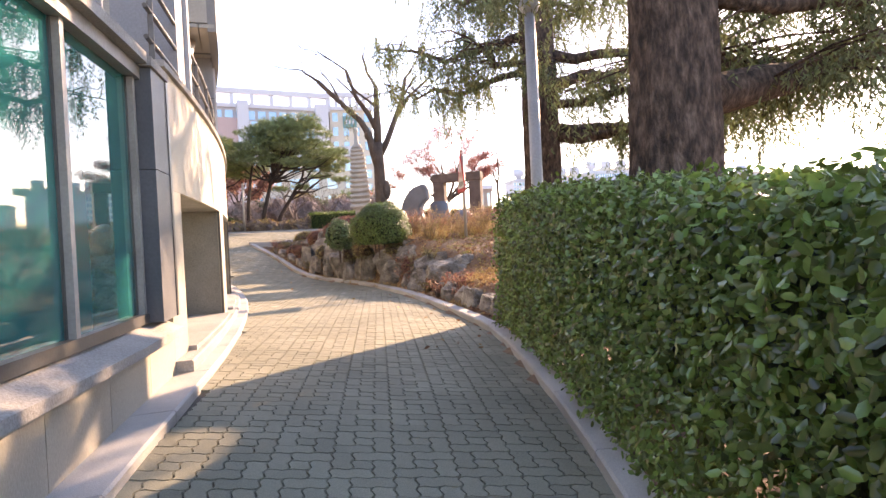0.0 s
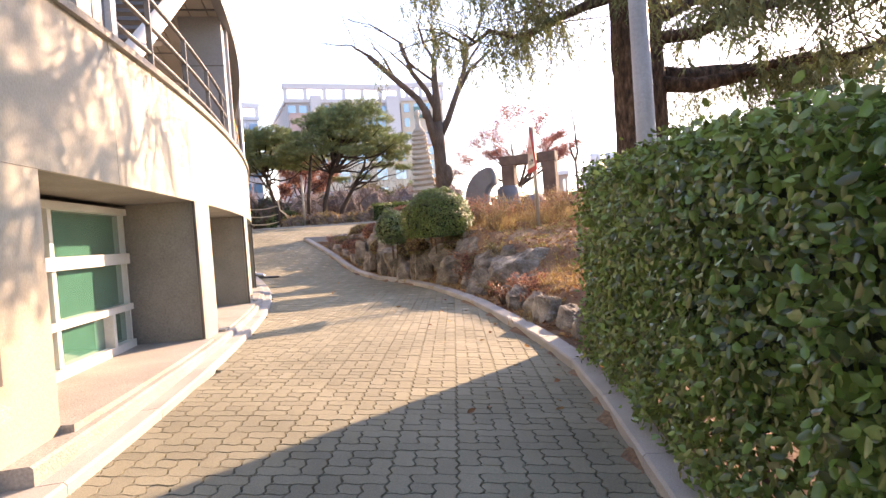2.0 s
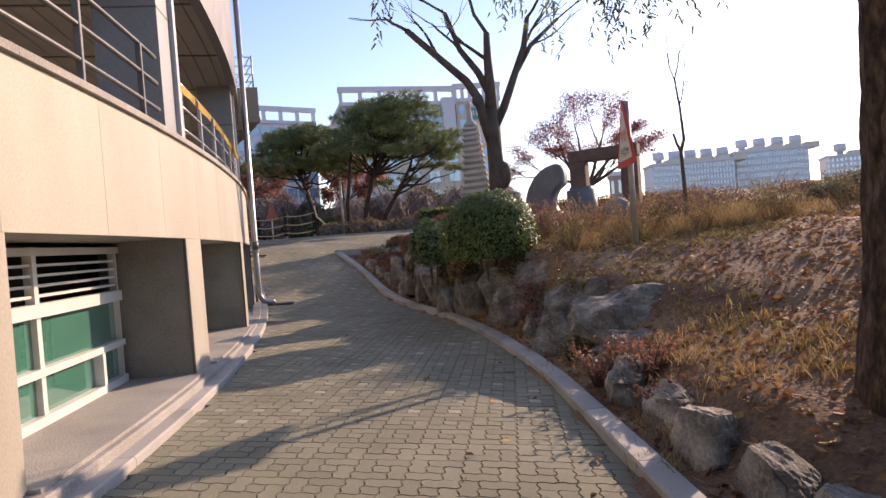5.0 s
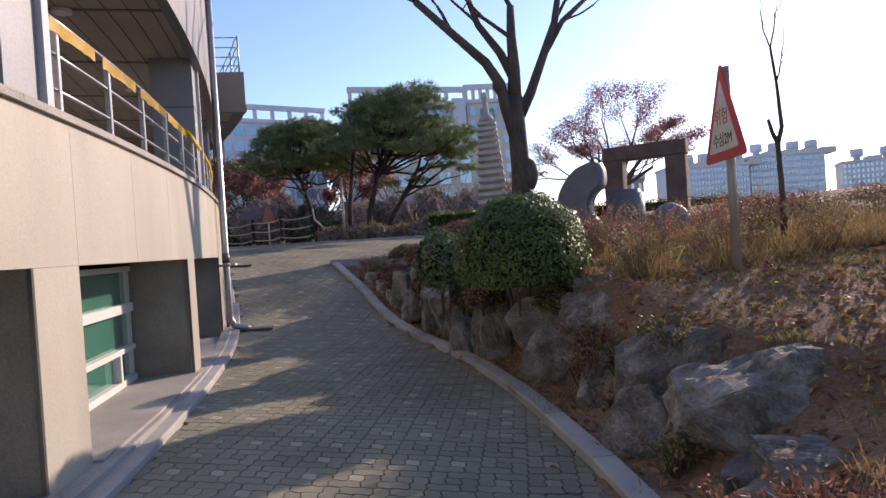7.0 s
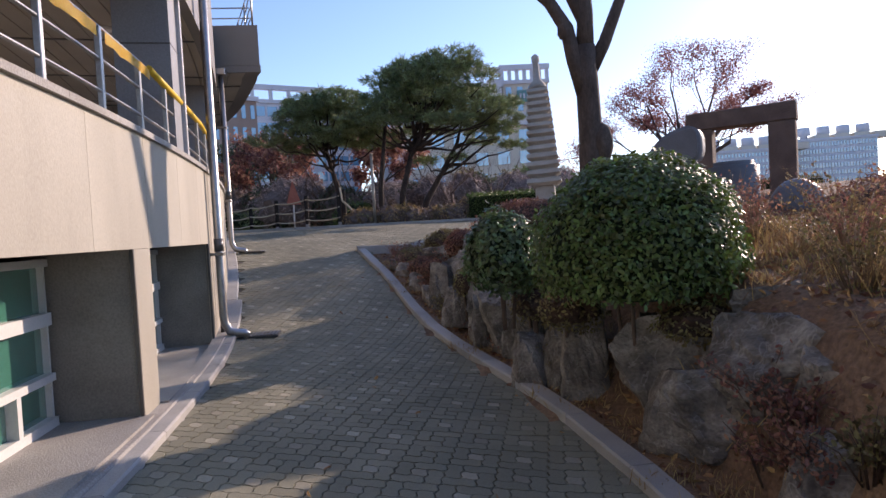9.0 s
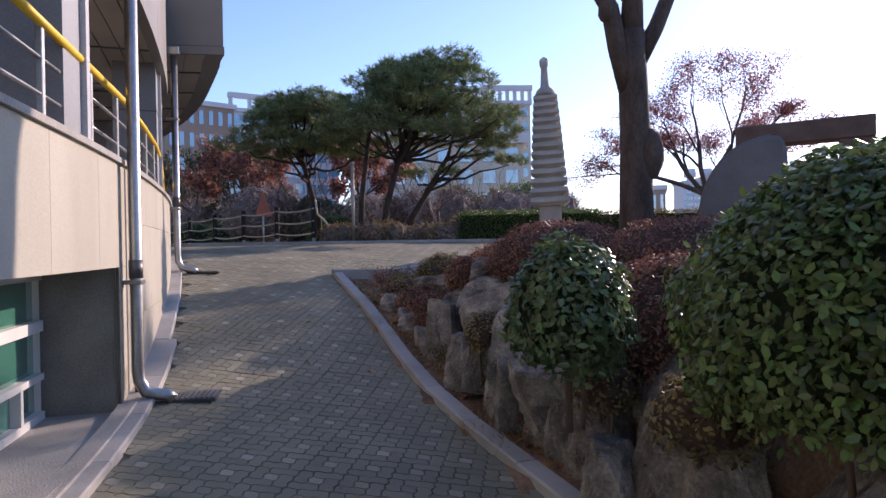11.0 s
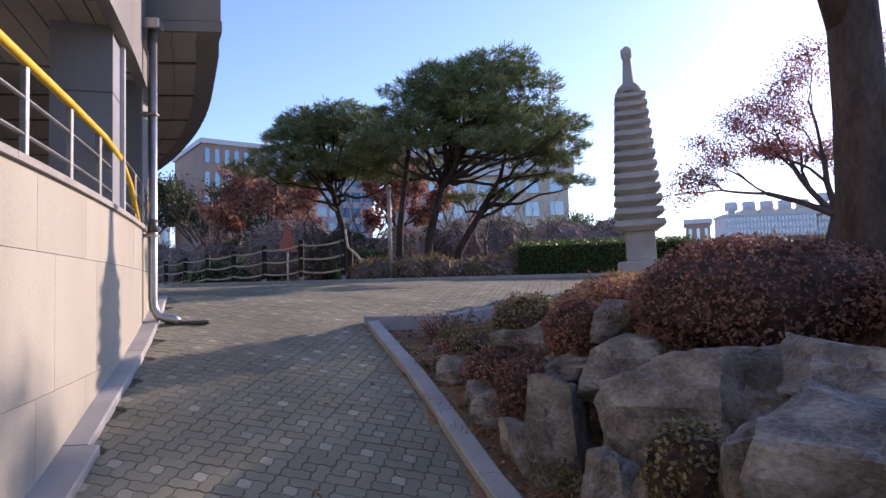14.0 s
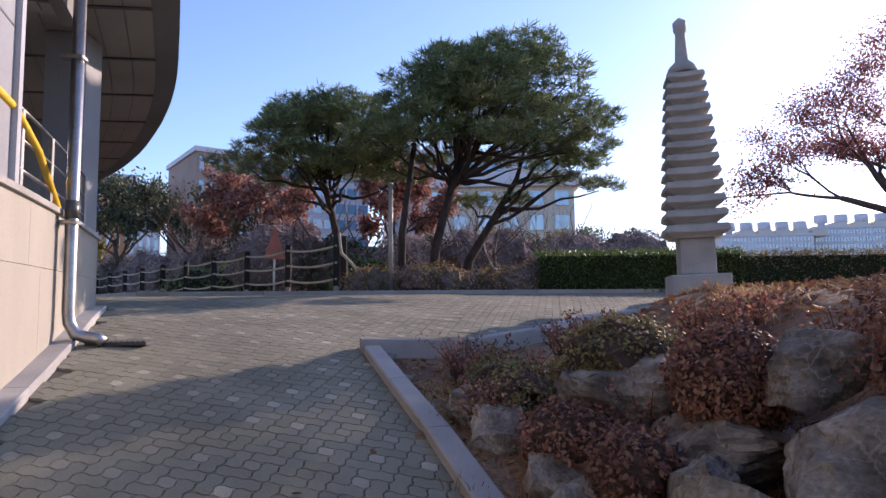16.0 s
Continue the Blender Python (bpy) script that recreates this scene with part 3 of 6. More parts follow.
# added black sheet, the dark of the room painted on
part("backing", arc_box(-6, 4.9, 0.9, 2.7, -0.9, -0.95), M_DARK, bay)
part("pier_panel", arc_box(4.62, 5.0, 1.03, 1.985, 0.035, -0.4), M_PIER, bay)
part("pier_panel", arc_box(4.62, 5.0, 1.99, 2.62, 0.035, -0.4), M_PIER, bay)
part("pier_edge", arc_box(4.96, 5.005, 1.03, 2.62, 0.042, 0.0355), M_DARKFRAME, bay)
part("pier_cap", arc_box(4.58, 5.0, 2.625, 2.68, 0.05, -0.45), M_LEDGE, bay)
part("head_coping", arc_box(-6, 4.57, 2.635, 2.7, 0.03, -0.5), M_LEDGE, bay)

# ---- building: terrace, columns, overhang ----
terrace = thing("terrace_floor", "concrete terrace slab behind the parapet", "floor", kind="structure")
part("slab", arc_box(-6, 24.6, 2.3, 2.6, -0.46, -7.0), M_LEDGE, terrace)
back = thing("wall_terrace_back", "shaded grey rear wall of the covered terrace", "wall", kind="structure")
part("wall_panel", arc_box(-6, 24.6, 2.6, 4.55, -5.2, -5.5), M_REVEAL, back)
for y in np.arange(6, 24, 2.4):
    part("window_pane", arc_box(y, y + 1.5, 3.0, 4.3, -5.19, -5.2, step=2), M_GLASS_BIG, back)
columns = []
def column(y0):
    c = thing("column_%d" % (len(columns) + 1), "square grey panel-clad column with a pale edge strip", "column", kind="structure")
    columns.append(c)
    part("shaft", arc_box(y0 - 0.42, y0 - 0.05, 2.6, 4.56, -0.1, -0.62), M_COLUMN, c)
    part("edge_strip", arc_box(y0 - 0.05, y0 + 0.03, 2.785, 4.56, -0.06, -0.3), M_STRIP, c)
    part("joint", arc_box(y0 - 0.423, y0 - 0.047, 3.9, 3.915, -0.096, -0.624), M_RAIL, c)


for y in (6.6, 11.5, 16.75, 21.3):
    column(y)
soffit = thing("ceiling_soffit", "grey plank soffit under the upper floor", "ceiling", kind="structure")
bm = bmesh.new()
for k in range(24):
    o = -0.02 - k * 0.22
    arc_box(9.6, 22.5, 4.55, 4.6, o - 0.006, o - 0.212, step=0.8, into=bm)
part("planks", bm, M_SOFFIT, soffit)
bm = bmesh.new()
for y in np.arange(10.8, 22.5, 1.9):
    arc_box(y, y + 0.05, 4.54, 4.55, -0.02, -5.3, into=bm)
part("seams", bm, M_RAIL, soffit)
for y in (12.2, 14.6, 17.8, 20.3):
    bmd = bmesh.new()
    bmesh.ops.create_cone(bmd, cap_ends=True, segments=20, radius1=0.09, radius2=0.1, depth=0.03)
    single("ceiling_light", bmd, M_WHITE, "round white recessed downlight in the soffit", "ceiling light", "soffit downlights", at=(wall_x(y) - 1.1, y, 4.528))
upper = thing("wall_upper", "pale panelled upper storey overhanging the terrace", "wall", kind="structure")
cuts = list(np.arange(9.6, 22.6, 1.3))
for a, b in zip(cuts, cuts[1:]):
    part("panel", arc_box(a + 0.003, b - 0.003, 4.5, 5.9, 0.0, -0.12), M_FASCIA, upper)
    part("panel", arc_box(a + 0.003, b - 0.003, 5.91, 8.6, 0.0, -0.12), M_FASCIA, upper)
part("wall_core", arc_box(9.6, 22.5, 4.62, 8.6, -0.12, -5.5), M_WALL_PLAIN, upper)

# rounded end of the upper storey
DX = (0.98, 0.72, -0.05, -0.8, -2.0, -3.3, -5.2, -8)
DY = (22.55, 23.5, 26.1, 28.0, 30.5, 32.7, 35.2, 37.5)
drum = thing("wall_rounded_end", "rounded grey upper storey with a plank soffit and roof railing", "wall", kind="structure")
fine_y = np.linspace(22.55, 37.5, 40)
fine_x = np.interp(fine_y, DY, DX)
fine_x = np.convolve(np.r_[[fine_x[0]] * 2, fine_x, [fine_x[-1]] * 2], np.ones(5) / 5, "valid")
fine_x[0] = 0.98


def drum_slab(z0, z1, inset, cut=0.0):
    bm = bmesh.new()
    lo = [bm.verts.new((x - inset, y, z0)) for x, y in zip(fine_x, fine_y)] + [bm.verts.new((-9, 37.5, z0)), bm.verts.new((-9, 22.55 + cut, z0))]
    hi = [bm.verts.new((v.co.x, v.co.y, z1)) for v in lo]
    n = len(lo)
    for k in range(n):
        bm.faces.new((lo[k], lo[(k + 1) % n], hi[(k + 1) % n], hi[k]))
    bm.faces.new(lo[::-1])
    bm.faces.new(hi)
    bmesh.ops.recalc_face_normals(bm, faces=bm.faces)
    return bm


part("fascia_band", drum_slab(5.19, 5.32, 0.0), M_FASCIA, drum)
part("wall_band", drum_slab(5.325, 6.1, 0.015), M_FASCIA, drum)
bm = bmesh.new()
for k in range(22):
    o = 0.3 + k * 0.3
    for i in range(len(fine_y) - 1):
        q = [(fine_x[i] - o, fine_y[i]), (fine_x[i + 1] - o, fine_y[i + 1]), (fine_x[i + 1] - o - 0.285, fine_y[i + 1]), (fine_x[i] - o - 0.285, fine_y[i])]
        bm.faces.new([bm.verts.new((x, y + 0.02, 5.18)) for x, y in q][::-1])
part("soffit_planks", bm, M_SOFFIT, drum)
bm = bmesh.new()
for y in np.arange(23.6, 34, 1.5):
    x = float(np.interp(y, fine_y, fine_x))
    box(x - 6, x - 0.3, y, y + 0.05, 5.16, 5.178, into=bm)
part("soffit_seams", bm, M_RAIL, drum)
rail = thing("roof_railing", "thin steel railing on the rounded roof edge", "railing")
for i in range(0, 30, 3):
    part("post", tube([(fine_x[i] - 0.12, fine_y[i] + 0.1, 6.1), (fine_x[i] - 0.12, fine_y[i] + 0.1, 6.95)], 0.02, 6), M_STEEL, rail)
for z in (6.3, 6.5, 6.72, 6.95):
    part("rail", tube([(fine_x[i] - 0.12, fine_y[i] + 0.1, z) for i in range(0, 30, 1)], 0.014, 6), M_STEEL, rail)
    part("rail", tube([(-5, 22.75, z), (0.8, 22.75, z)], 0.014, 6), M_STEEL, rail)
col_end = thing("column_end", "dark grey column under the rounded storey", "column", kind="structure")
part("shaft", box(-1.0, -0.55, 24.3, 24.75, 1.6, 5.17, 0.01), M_COLUMN, col_end)
part("shaft", box(-3.2, -2.75, 28.3, 28.75, 1.8, 5.17, 0.01), M_COLUMN, col_end)

# parapet railing
def rail_run(y0, y1, mat, heights, spacing, label, thick):
    r = thing("parapet_railing", label, "railing")
    ys = np.arange(y0, y1, 0.4).tolist() + [y1]
    for z in heights:
        part("rail", tube([(wall_x(y) - 0.12, y, z) for y in ys], thick, 8), mat, r)
    for y in np.arange(y0 + 0.15, y1, spacing):
        part("post", box(wall_x(y) - 0.14, wall_x(y) - 0.1, y - 0.02, y + 0.02, TOP + 0.04, heights[-1], 0.004), mat, r)
    return r


rail_run(5.2, 11.0, M_RAIL, (3.0, 3.22, 3.44), 1.05, "dark painted metal railing on the parapet", 0.018)
rail_run(11.58, 16.3, M_STEEL, (2.98, 3.2, 3.42), 0.85, "brushed steel railing with yellow tape on the parapet", 0.013)
rail_run(16.82, 20.85, M_STEEL, (2.98, 3.2, 3.42), 0.85, "brushed steel railing on the parapet", 0.013)
rail_run(21.36, 24.2, M_STEEL, (2.98, 3.2, 3.42), 0.85, "brushed steel railing on the parapet", 0.013)
def tape(y0, y1, z0, z1, name="barrier_tape"):
    bm = bmesh.new()
    ys = np.linspace(y0, y1, 14)
    prev = None
    for k, y in enumerate(ys):
        z = z0 + (z1 - z0) * k / 13 + 0.004 * math.sin(k * 1.3)
        w = 0.04 + 0.004 * math.sin(k * 2.1)
        a, b = bm.verts.new((wall_x(y) - 0.098 + 0.006 * math.sin(k), y, z - w)), bm.verts.new((wall_x(y) - 0.095, y, z + w))
        if prev:
            bm.faces.new((prev[0], a, b, prev[1]))
        prev = (a, b)
    bmesh.ops.solidify(bm, geom=bm.faces[:], thickness=0.003)
    single(name, bm, M_YELLOW, "yellow plastic warning tape wound along the railing", "tape", "railing tape")


for a, b in ((11.62, 12.3), (12.45, 13.2), (13.35, 14.2), (14.35, 15.4)):
    tape(a, b, 3.36, 3.37)
ytube = tube([(wall_x(y) - 0.1, y, z) for y, z in ((15.4, 3.42), (16.3, 3.4), (17.2, 3.4), (18.2, 3.42), (19.4, 3.4), (20.5, 3.4), (21.3, 3.36), (21.9, 3.2), (22.6, 2.86))], 0.03, 8)
single("yellow_sleeve", ytube, M_YELLOW, "yellow padded sleeve along the terrace handrail", "padding")

# stair stringers seen above the parapet
stair = thing("outdoor_stair", "white steel stair with grey treads behind the railing", "stair")
for o in (-0.42, -1.6):
    part("stringer", tube([(wall_x(7.0) + o, 7.0, 2.5), (wall_x(10.6) + o, 10.6, 4.75)], 0.12, 4), M_WHITE, stair)
for k in range(11):
    y = 7.3 + k * 0.29
    z = 2.7 + k * 0.181
    w = wall_x(y)
    part("tread", box(w - 1.55, w - 0.5, y, y + 0.28, z, z + 0.04, 0.004), M_PIER, stair)
part("stringer", tube([(wall_x(5.4) - 0.9, 5.4, 3.75), (wall_x(7.9) - 0.9, 7.9, 2.75)], 0.1, 4), M_WHITE, stair)
part("landing_post", box(wall_x(8.9) - 1.0, wall_x(8.9) - 0.86, 8.85, 8.99, 2.6, 4.6, 0.006), M_COLUMN, stair)
for k in range(7):
    part("screen_slat", arc_box(7.0, 9.3, 3.1 + k * 0.13, 3.16 + k * 0.13, -2.2, -2.24, step=2), M_PIER, stair)
louvre = thing("louvre_screen", "pale metal louvre screen over the window bay", "screen")
for k in range(9):
    part("slat", arc_box(-3, 4.9, 2.78 + k * 0.13, 2.8 + k * 0.13, -0.35, -0.45, step=2), M_FRAME, louvre)
for y in (-2.0, 0.2, 2.4, 4.7):
    part("post", box(wall_x(y) - 0.32, wall_x(y) - 0.24, y, y + 0.08, 2.7, 4.2, 0.005), M_COLUMN, louvre)
part("top_rail", arc_box(-3, 4.9, 3.98, 4.04, -0.2, -0.3, step=1), M_FRAME, louvre)
low_wall = thing("wall_near_upper", "grey upper wall behind the louvre screen", "wall", kind="structure")
part("wall_panel", arc_box(-6, 6.0, 2.6, 8.0, -3.2, -3.5, step=2), M_FASCIA, low_wall)
part("wall_panel", arc_box(6.0, 9.6, 4.6, 8.0, -2.6, -3.0, step=2), M_FASCIA, low_wall)

# ---- rain pipes and grates ----
def rain_pipe(y, z_top, base, label):
    p = thing("downpipe", label, "downpipe", "downpipes")
    x = wall_x(y) + 0.1
    g = ground(x + 0.2, y)
    part("pipe", tube([(x, y, z_top), (x, y, g + 0.3), (x + 0.01, y, g + 0.2), (x + 0.06, y, g + 0.11), (x + 0.14, y + 0.02, g + 0.08), (x + 0.22, y + 0.03, g + 0.07), (x + 0.27, y + 0.03, g + 0.03)], 0.05, 14), M_STEEL, p)
    for z in (1.0 + g, z_top - 1.0):
        part("bracket", box(wall_x(y) - 0.02, x + 0.058, y - 0.058, y + 0.058, z, z + 0.035, 0.006), M_STEEL, p)
    part("collar", tube([(x, y, g + 1.05), (x, y, g + 1.2)], 0.056, 14), M_DARKFRAME, p)
    if z_top < 5.2:
        part("hopper", box(x - 0.1, x + 0.1, y - 0.1, y + 0.1, z_top, z_top + 0.12, 0.01), M_STEEL, p)
    gr = thing("drain_grate", "black cast iron drain grate set in the paving", "drain grate", "drain grates", at=(x + 0.36, y + 0.2, ground(x + 0.36, y + 0.2) + 0.004))
    part("frame", box(-0.24, 0.24, -0.17, 0.17, -0.02, 0.006), M_INK, gr)
    for k in range(11):
        part("bar", box(-0.22 + k * 0.042, -0.2 + k * 0.042, -0.15, 0.15, 0.0062, 0.014), M_DARKFRAME, gr)


rain_pipe(17.4, 8.6, 0, "long brushed steel downpipe with a bent outlet over a drain")
rain_pipe(22.2, 5.05, 0, "shorter brushed steel downpipe with a bent outlet over a drain")
part("pipe_thin", tube([(wall_x(17.58) + 0.06, 17.58, 0.75), (wall_x(17.58) + 0.06, 17.58, 2.75)], 0.022, 8), M_DARKFRAME, facade)

# ---- planting ----
def hedge_top(y):
    return float(np.interp(y, (-4, 1.0, 2.7, 4.4, 6.4), (1.1, 1.53, 1.67, 1.81, 1.87)))


def hedge_points(n, rng, y0, y1, depth, under, rough=0.05):
    """Points just under the skin of the clipped hedge: face, back, top and far end, with rounded upper edges."""
    pts, nor = [], []
    while len(pts) < n:
        y = rng.uniform(y0, y1)
        x0 = kerb_x(y) + 0.12
        g = ground(x0, y)
        top = hedge_top(y) - under
        side = rng.random()
        lump = rough * noise.noise((y * 2.1, x0, side * 3))
        if side < 0.56:
            z = rng.uniform(g + 0.1, top)
            lean = 0.14 * max(0, (z - top + 0.3) / 0.3) ** 2
            p, d = (x0 + lean + rough * noise.noise((y * 3, z * 3, 1)), y, z), (-1, 0, 0.35)
        elif side < 0.9:
            u = rng.random()
            p, d = (x0 + u * depth, y, top + lump - 0.1 * (2 * u - 1) ** 4), (-0.2, 0, 1)
        elif side < 0.96:
            p, d = (x0 + depth, y, rng.uniform(g + 0.3, top)), (1, 0, 0.3)
        else:
            p, d = (kerb_x(y1) + 0.2 + rng.uniform(0, depth), y1 + 0.02 * rng.normal(), rng.uniform(0.6, top - 0.06)), (0, 1, 0.3)
        pts.append(p)
        nor.append(d)
    return np.array(pts), np.array(nor, float)


rng = np.random.default_rng(5)
hedge = thing("clipped_hedge", "tall clipped evergreen hedge with glossy leaves along the kerb", "hedge")
P, D = hedge_points(64000, rng, -3.5, 6.28, 0.83, 0.0)
P += rng.normal(0, 0.028, P.shape)
part("foliage", leaf_mesh("foliage", P, D, 0.039, 0.64, -0.16, 0.8, rng, True), M_HEDGE, hedge, kind="stuff")
P, D = hedge_points(9000, rng, -3.5, 6.22, 0.73, 0.08)
P[:, 0] += 0.06
part("inner_foliage", leaf_mesh("inner_foliage", P, D, 0.07, 0.65, -0.14, 0.6, rng, True), M_HEDGE, hedge, kind="stuff")
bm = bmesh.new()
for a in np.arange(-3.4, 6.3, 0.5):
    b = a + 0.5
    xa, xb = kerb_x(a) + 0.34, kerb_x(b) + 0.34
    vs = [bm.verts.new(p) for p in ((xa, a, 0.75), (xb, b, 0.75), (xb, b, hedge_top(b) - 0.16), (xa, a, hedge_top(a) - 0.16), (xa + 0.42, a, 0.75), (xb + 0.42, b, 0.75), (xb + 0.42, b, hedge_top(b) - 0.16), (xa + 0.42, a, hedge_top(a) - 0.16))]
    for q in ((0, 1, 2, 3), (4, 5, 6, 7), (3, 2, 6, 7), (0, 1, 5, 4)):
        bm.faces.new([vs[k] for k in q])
# near-black green solid: the hedge's inner shade put into its colour
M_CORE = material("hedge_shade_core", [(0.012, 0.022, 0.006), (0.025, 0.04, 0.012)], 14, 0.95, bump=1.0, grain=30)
part("inner_shade", bm, M_CORE, hedge)
for y in np.arange(-1.0, 6.4, 0.42):
    x = kerb_x(y) + rng.uniform(0.24, 0.5)
    part("stem", tube([(x, y, ground(x, y) - 0.05), (x + rng.normal(0, 0.02), y + rng.normal(0, 0.02), 0.9)], rng.uniform(0.009, 0.018), 6), M_TWIG, hedge)


def mound(name, label, category, centre, radii, mat, n, size, seed, group="", core=M_CORE, width=0.6, floor=None, spread=0.7, twigs=0, lump=0.1, under=-0.8):
    """A rounded bush: a shell of many small leaves round an uneven core, open below."""
    r = np.random.default_rng(seed)
    ob = thing(name, label, category, group, at=centre)
    d = r.normal(0, 1, (n, 3))
    d /= np.linalg.norm(d, axis=1, keepdims=True)
    d[:, 2] = np.where(d[:, 2] < under, -d[:, 2], d[:, 2])
    bumps = np.array([1 + lump * noise.noise((v[0] * 2.2 + seed, v[1] * 2.2, v[2] * 2.2)) + 0.5 * lump * noise.noise((v[0] * 6, v[1] * 6 + seed, v[2] * 6)) for v in d])
    p = d * np.array(radii) * bumps[:, None] * r.uniform(0.86, 1.02, n)[:, None]
    part("foliage", leaf_mesh("foliage", p, d + np.array([0, 0, 0.3]), size, width, -0.14, spread * 0.75, r, True), mat, ob, kind="stuff")
    bm = bmesh.new()
    bmesh.ops.create_icosphere(bm, subdivisions=3, radius=1)
    for v in bm.verts:
        v.co = Vector([c * k * 0.84 * (1 + lump * noise.noise(v.co * 2.2)) for c, k in zip(v.co, radii)])
        v.co.z = max(v.co.z, -0.5 * radii[2])
    # solid filler whose dark colour stands for shade behind the leaves
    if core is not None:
        part("inner_shade", bm, core, ob)
    for k in range(3 + twigs):
        a = r.uniform(0, 6.28)
        q = (math.cos(a) * radii[0] * r.uniform(0, 0.5), math.sin(a) * radii[1] * r.uniform(0, 0.5))
        part("stem", tube([(q[0] * 0.6, q[1] * 0.6, -radii[2] - 0.25), (q[0], q[1], -0.2 * radii[2])], 0.014, 6), M_TWIG, ob)
    return ob


mound("round_bush", "large round clipped evergreen bush above the rocks", "bush", (4.52, 13.65, 1.73), (0.67, 0.68, 0.6), M_BOX, 17000, 0.037, 11, "clipped bushes", under=-0.5)
mound("round_bush", "smaller loose evergreen bush beside the rocks", "bush", (3.95, 15.05, 1.66), (0.33, 0.33, 0.38), M_BUSH, 4200, 0.05, 12, "clipped bushes", lump=0.25)
reds = (((5.2, 18.5, 1.86), (0.9, 0.7, 0.43), 8000), ((6.1, 17.5, 1.8), (0.9, 0.7, 0.5), 6500), ((6.9, 16.5, 1.62), (0.9, 0.7, 0.4), 5500), ((4.8, 15.5, 1.45), (0.5, 0.5, 0.5), 5000),
        ((4.27, 19.35, 1.66), (0.27, 0.3, 0.24), 2600), ((5.5, 20.6, 1.75), (0.5, 0.45, 0.3), 3000), ((3.75, 19.9, 1.3), (0.3, 0.34, 0.22), 1500), ((3.8, 19.3, 1.3), (0.2, 0.25, 0.18), 900))
for k, (c, r, n) in enumerate(reds):
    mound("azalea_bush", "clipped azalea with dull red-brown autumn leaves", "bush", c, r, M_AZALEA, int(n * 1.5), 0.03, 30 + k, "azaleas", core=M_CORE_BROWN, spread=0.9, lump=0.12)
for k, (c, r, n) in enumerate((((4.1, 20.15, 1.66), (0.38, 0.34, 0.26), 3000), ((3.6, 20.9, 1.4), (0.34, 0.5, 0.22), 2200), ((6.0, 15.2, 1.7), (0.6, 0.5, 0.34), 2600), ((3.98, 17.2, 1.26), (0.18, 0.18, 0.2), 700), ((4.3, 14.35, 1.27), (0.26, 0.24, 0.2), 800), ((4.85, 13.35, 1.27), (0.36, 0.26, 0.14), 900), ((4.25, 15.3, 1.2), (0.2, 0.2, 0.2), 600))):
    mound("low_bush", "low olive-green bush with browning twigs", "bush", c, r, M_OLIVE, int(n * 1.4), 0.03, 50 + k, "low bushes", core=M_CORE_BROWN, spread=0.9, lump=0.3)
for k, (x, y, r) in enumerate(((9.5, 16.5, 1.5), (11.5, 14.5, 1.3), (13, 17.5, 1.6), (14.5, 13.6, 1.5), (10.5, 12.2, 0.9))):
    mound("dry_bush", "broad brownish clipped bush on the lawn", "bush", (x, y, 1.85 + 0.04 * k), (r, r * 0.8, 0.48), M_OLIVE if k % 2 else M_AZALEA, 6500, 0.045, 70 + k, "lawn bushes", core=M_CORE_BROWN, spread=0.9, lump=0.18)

# twiggy orange undergrowth and dry grass
def tufts(name, label, category, region, n, mat, length, width, seed, up=1.0, keep=None):
    r = np.random.default_rng(seed)
    pts, dirs = [], []
    x0, x1, y0, y1 = region
    while len(pts) < n:
        cx, cy = r.uniform(x0, x1), r.uniform(y0, y1)
        if not in_garden(cx, cy) or (keep and not keep(cx, cy)):
            continue
        z = soil(cx, cy)
        for _ in range(14):
            pts.append((cx + r.normal(0, 0.05), cy + r.normal(0, 0.05), z - 0.01))
            dirs.append((r.normal(0, 0.4), r.normal(0, 0.4), up))
    ob = single(name, blade_mesh(name, np.array(pts), np.array(dirs), length, width, r), mat, label, category, kind="stuff")
    return ob


tufts("dry_grass", "tall dry straw-coloured grass clumps", "dry grass", (5.2, 9.5, 12.4, 15.0), 4200, M_STRAW, 0.34, 0.0035, 1, keep=lambda x, y: noise.noise((x * 1.3, y * 1.3, 2)) > -0.05)
tufts("lawn_grass", "short yellowing lawn grass", "lawn", (4.6, 12, 8, 16), 22000, M_GRASS, 0.07, 0.0035, 2, keep=lambda x, y: x - kerb_x(y) > 1.1 and noise.noise((x * 0.7, y * 0.7, 5)) > -0.1)
tufts("bank_grass", "thin dry grass between the rocks", "dry grass", (3.0, 5.5, 8, 22.4), 9000, M_STRAW, 0.13, 0.0028, 3, keep=lambda x, y: noise.noise((x, y, 9)) > 0.0)
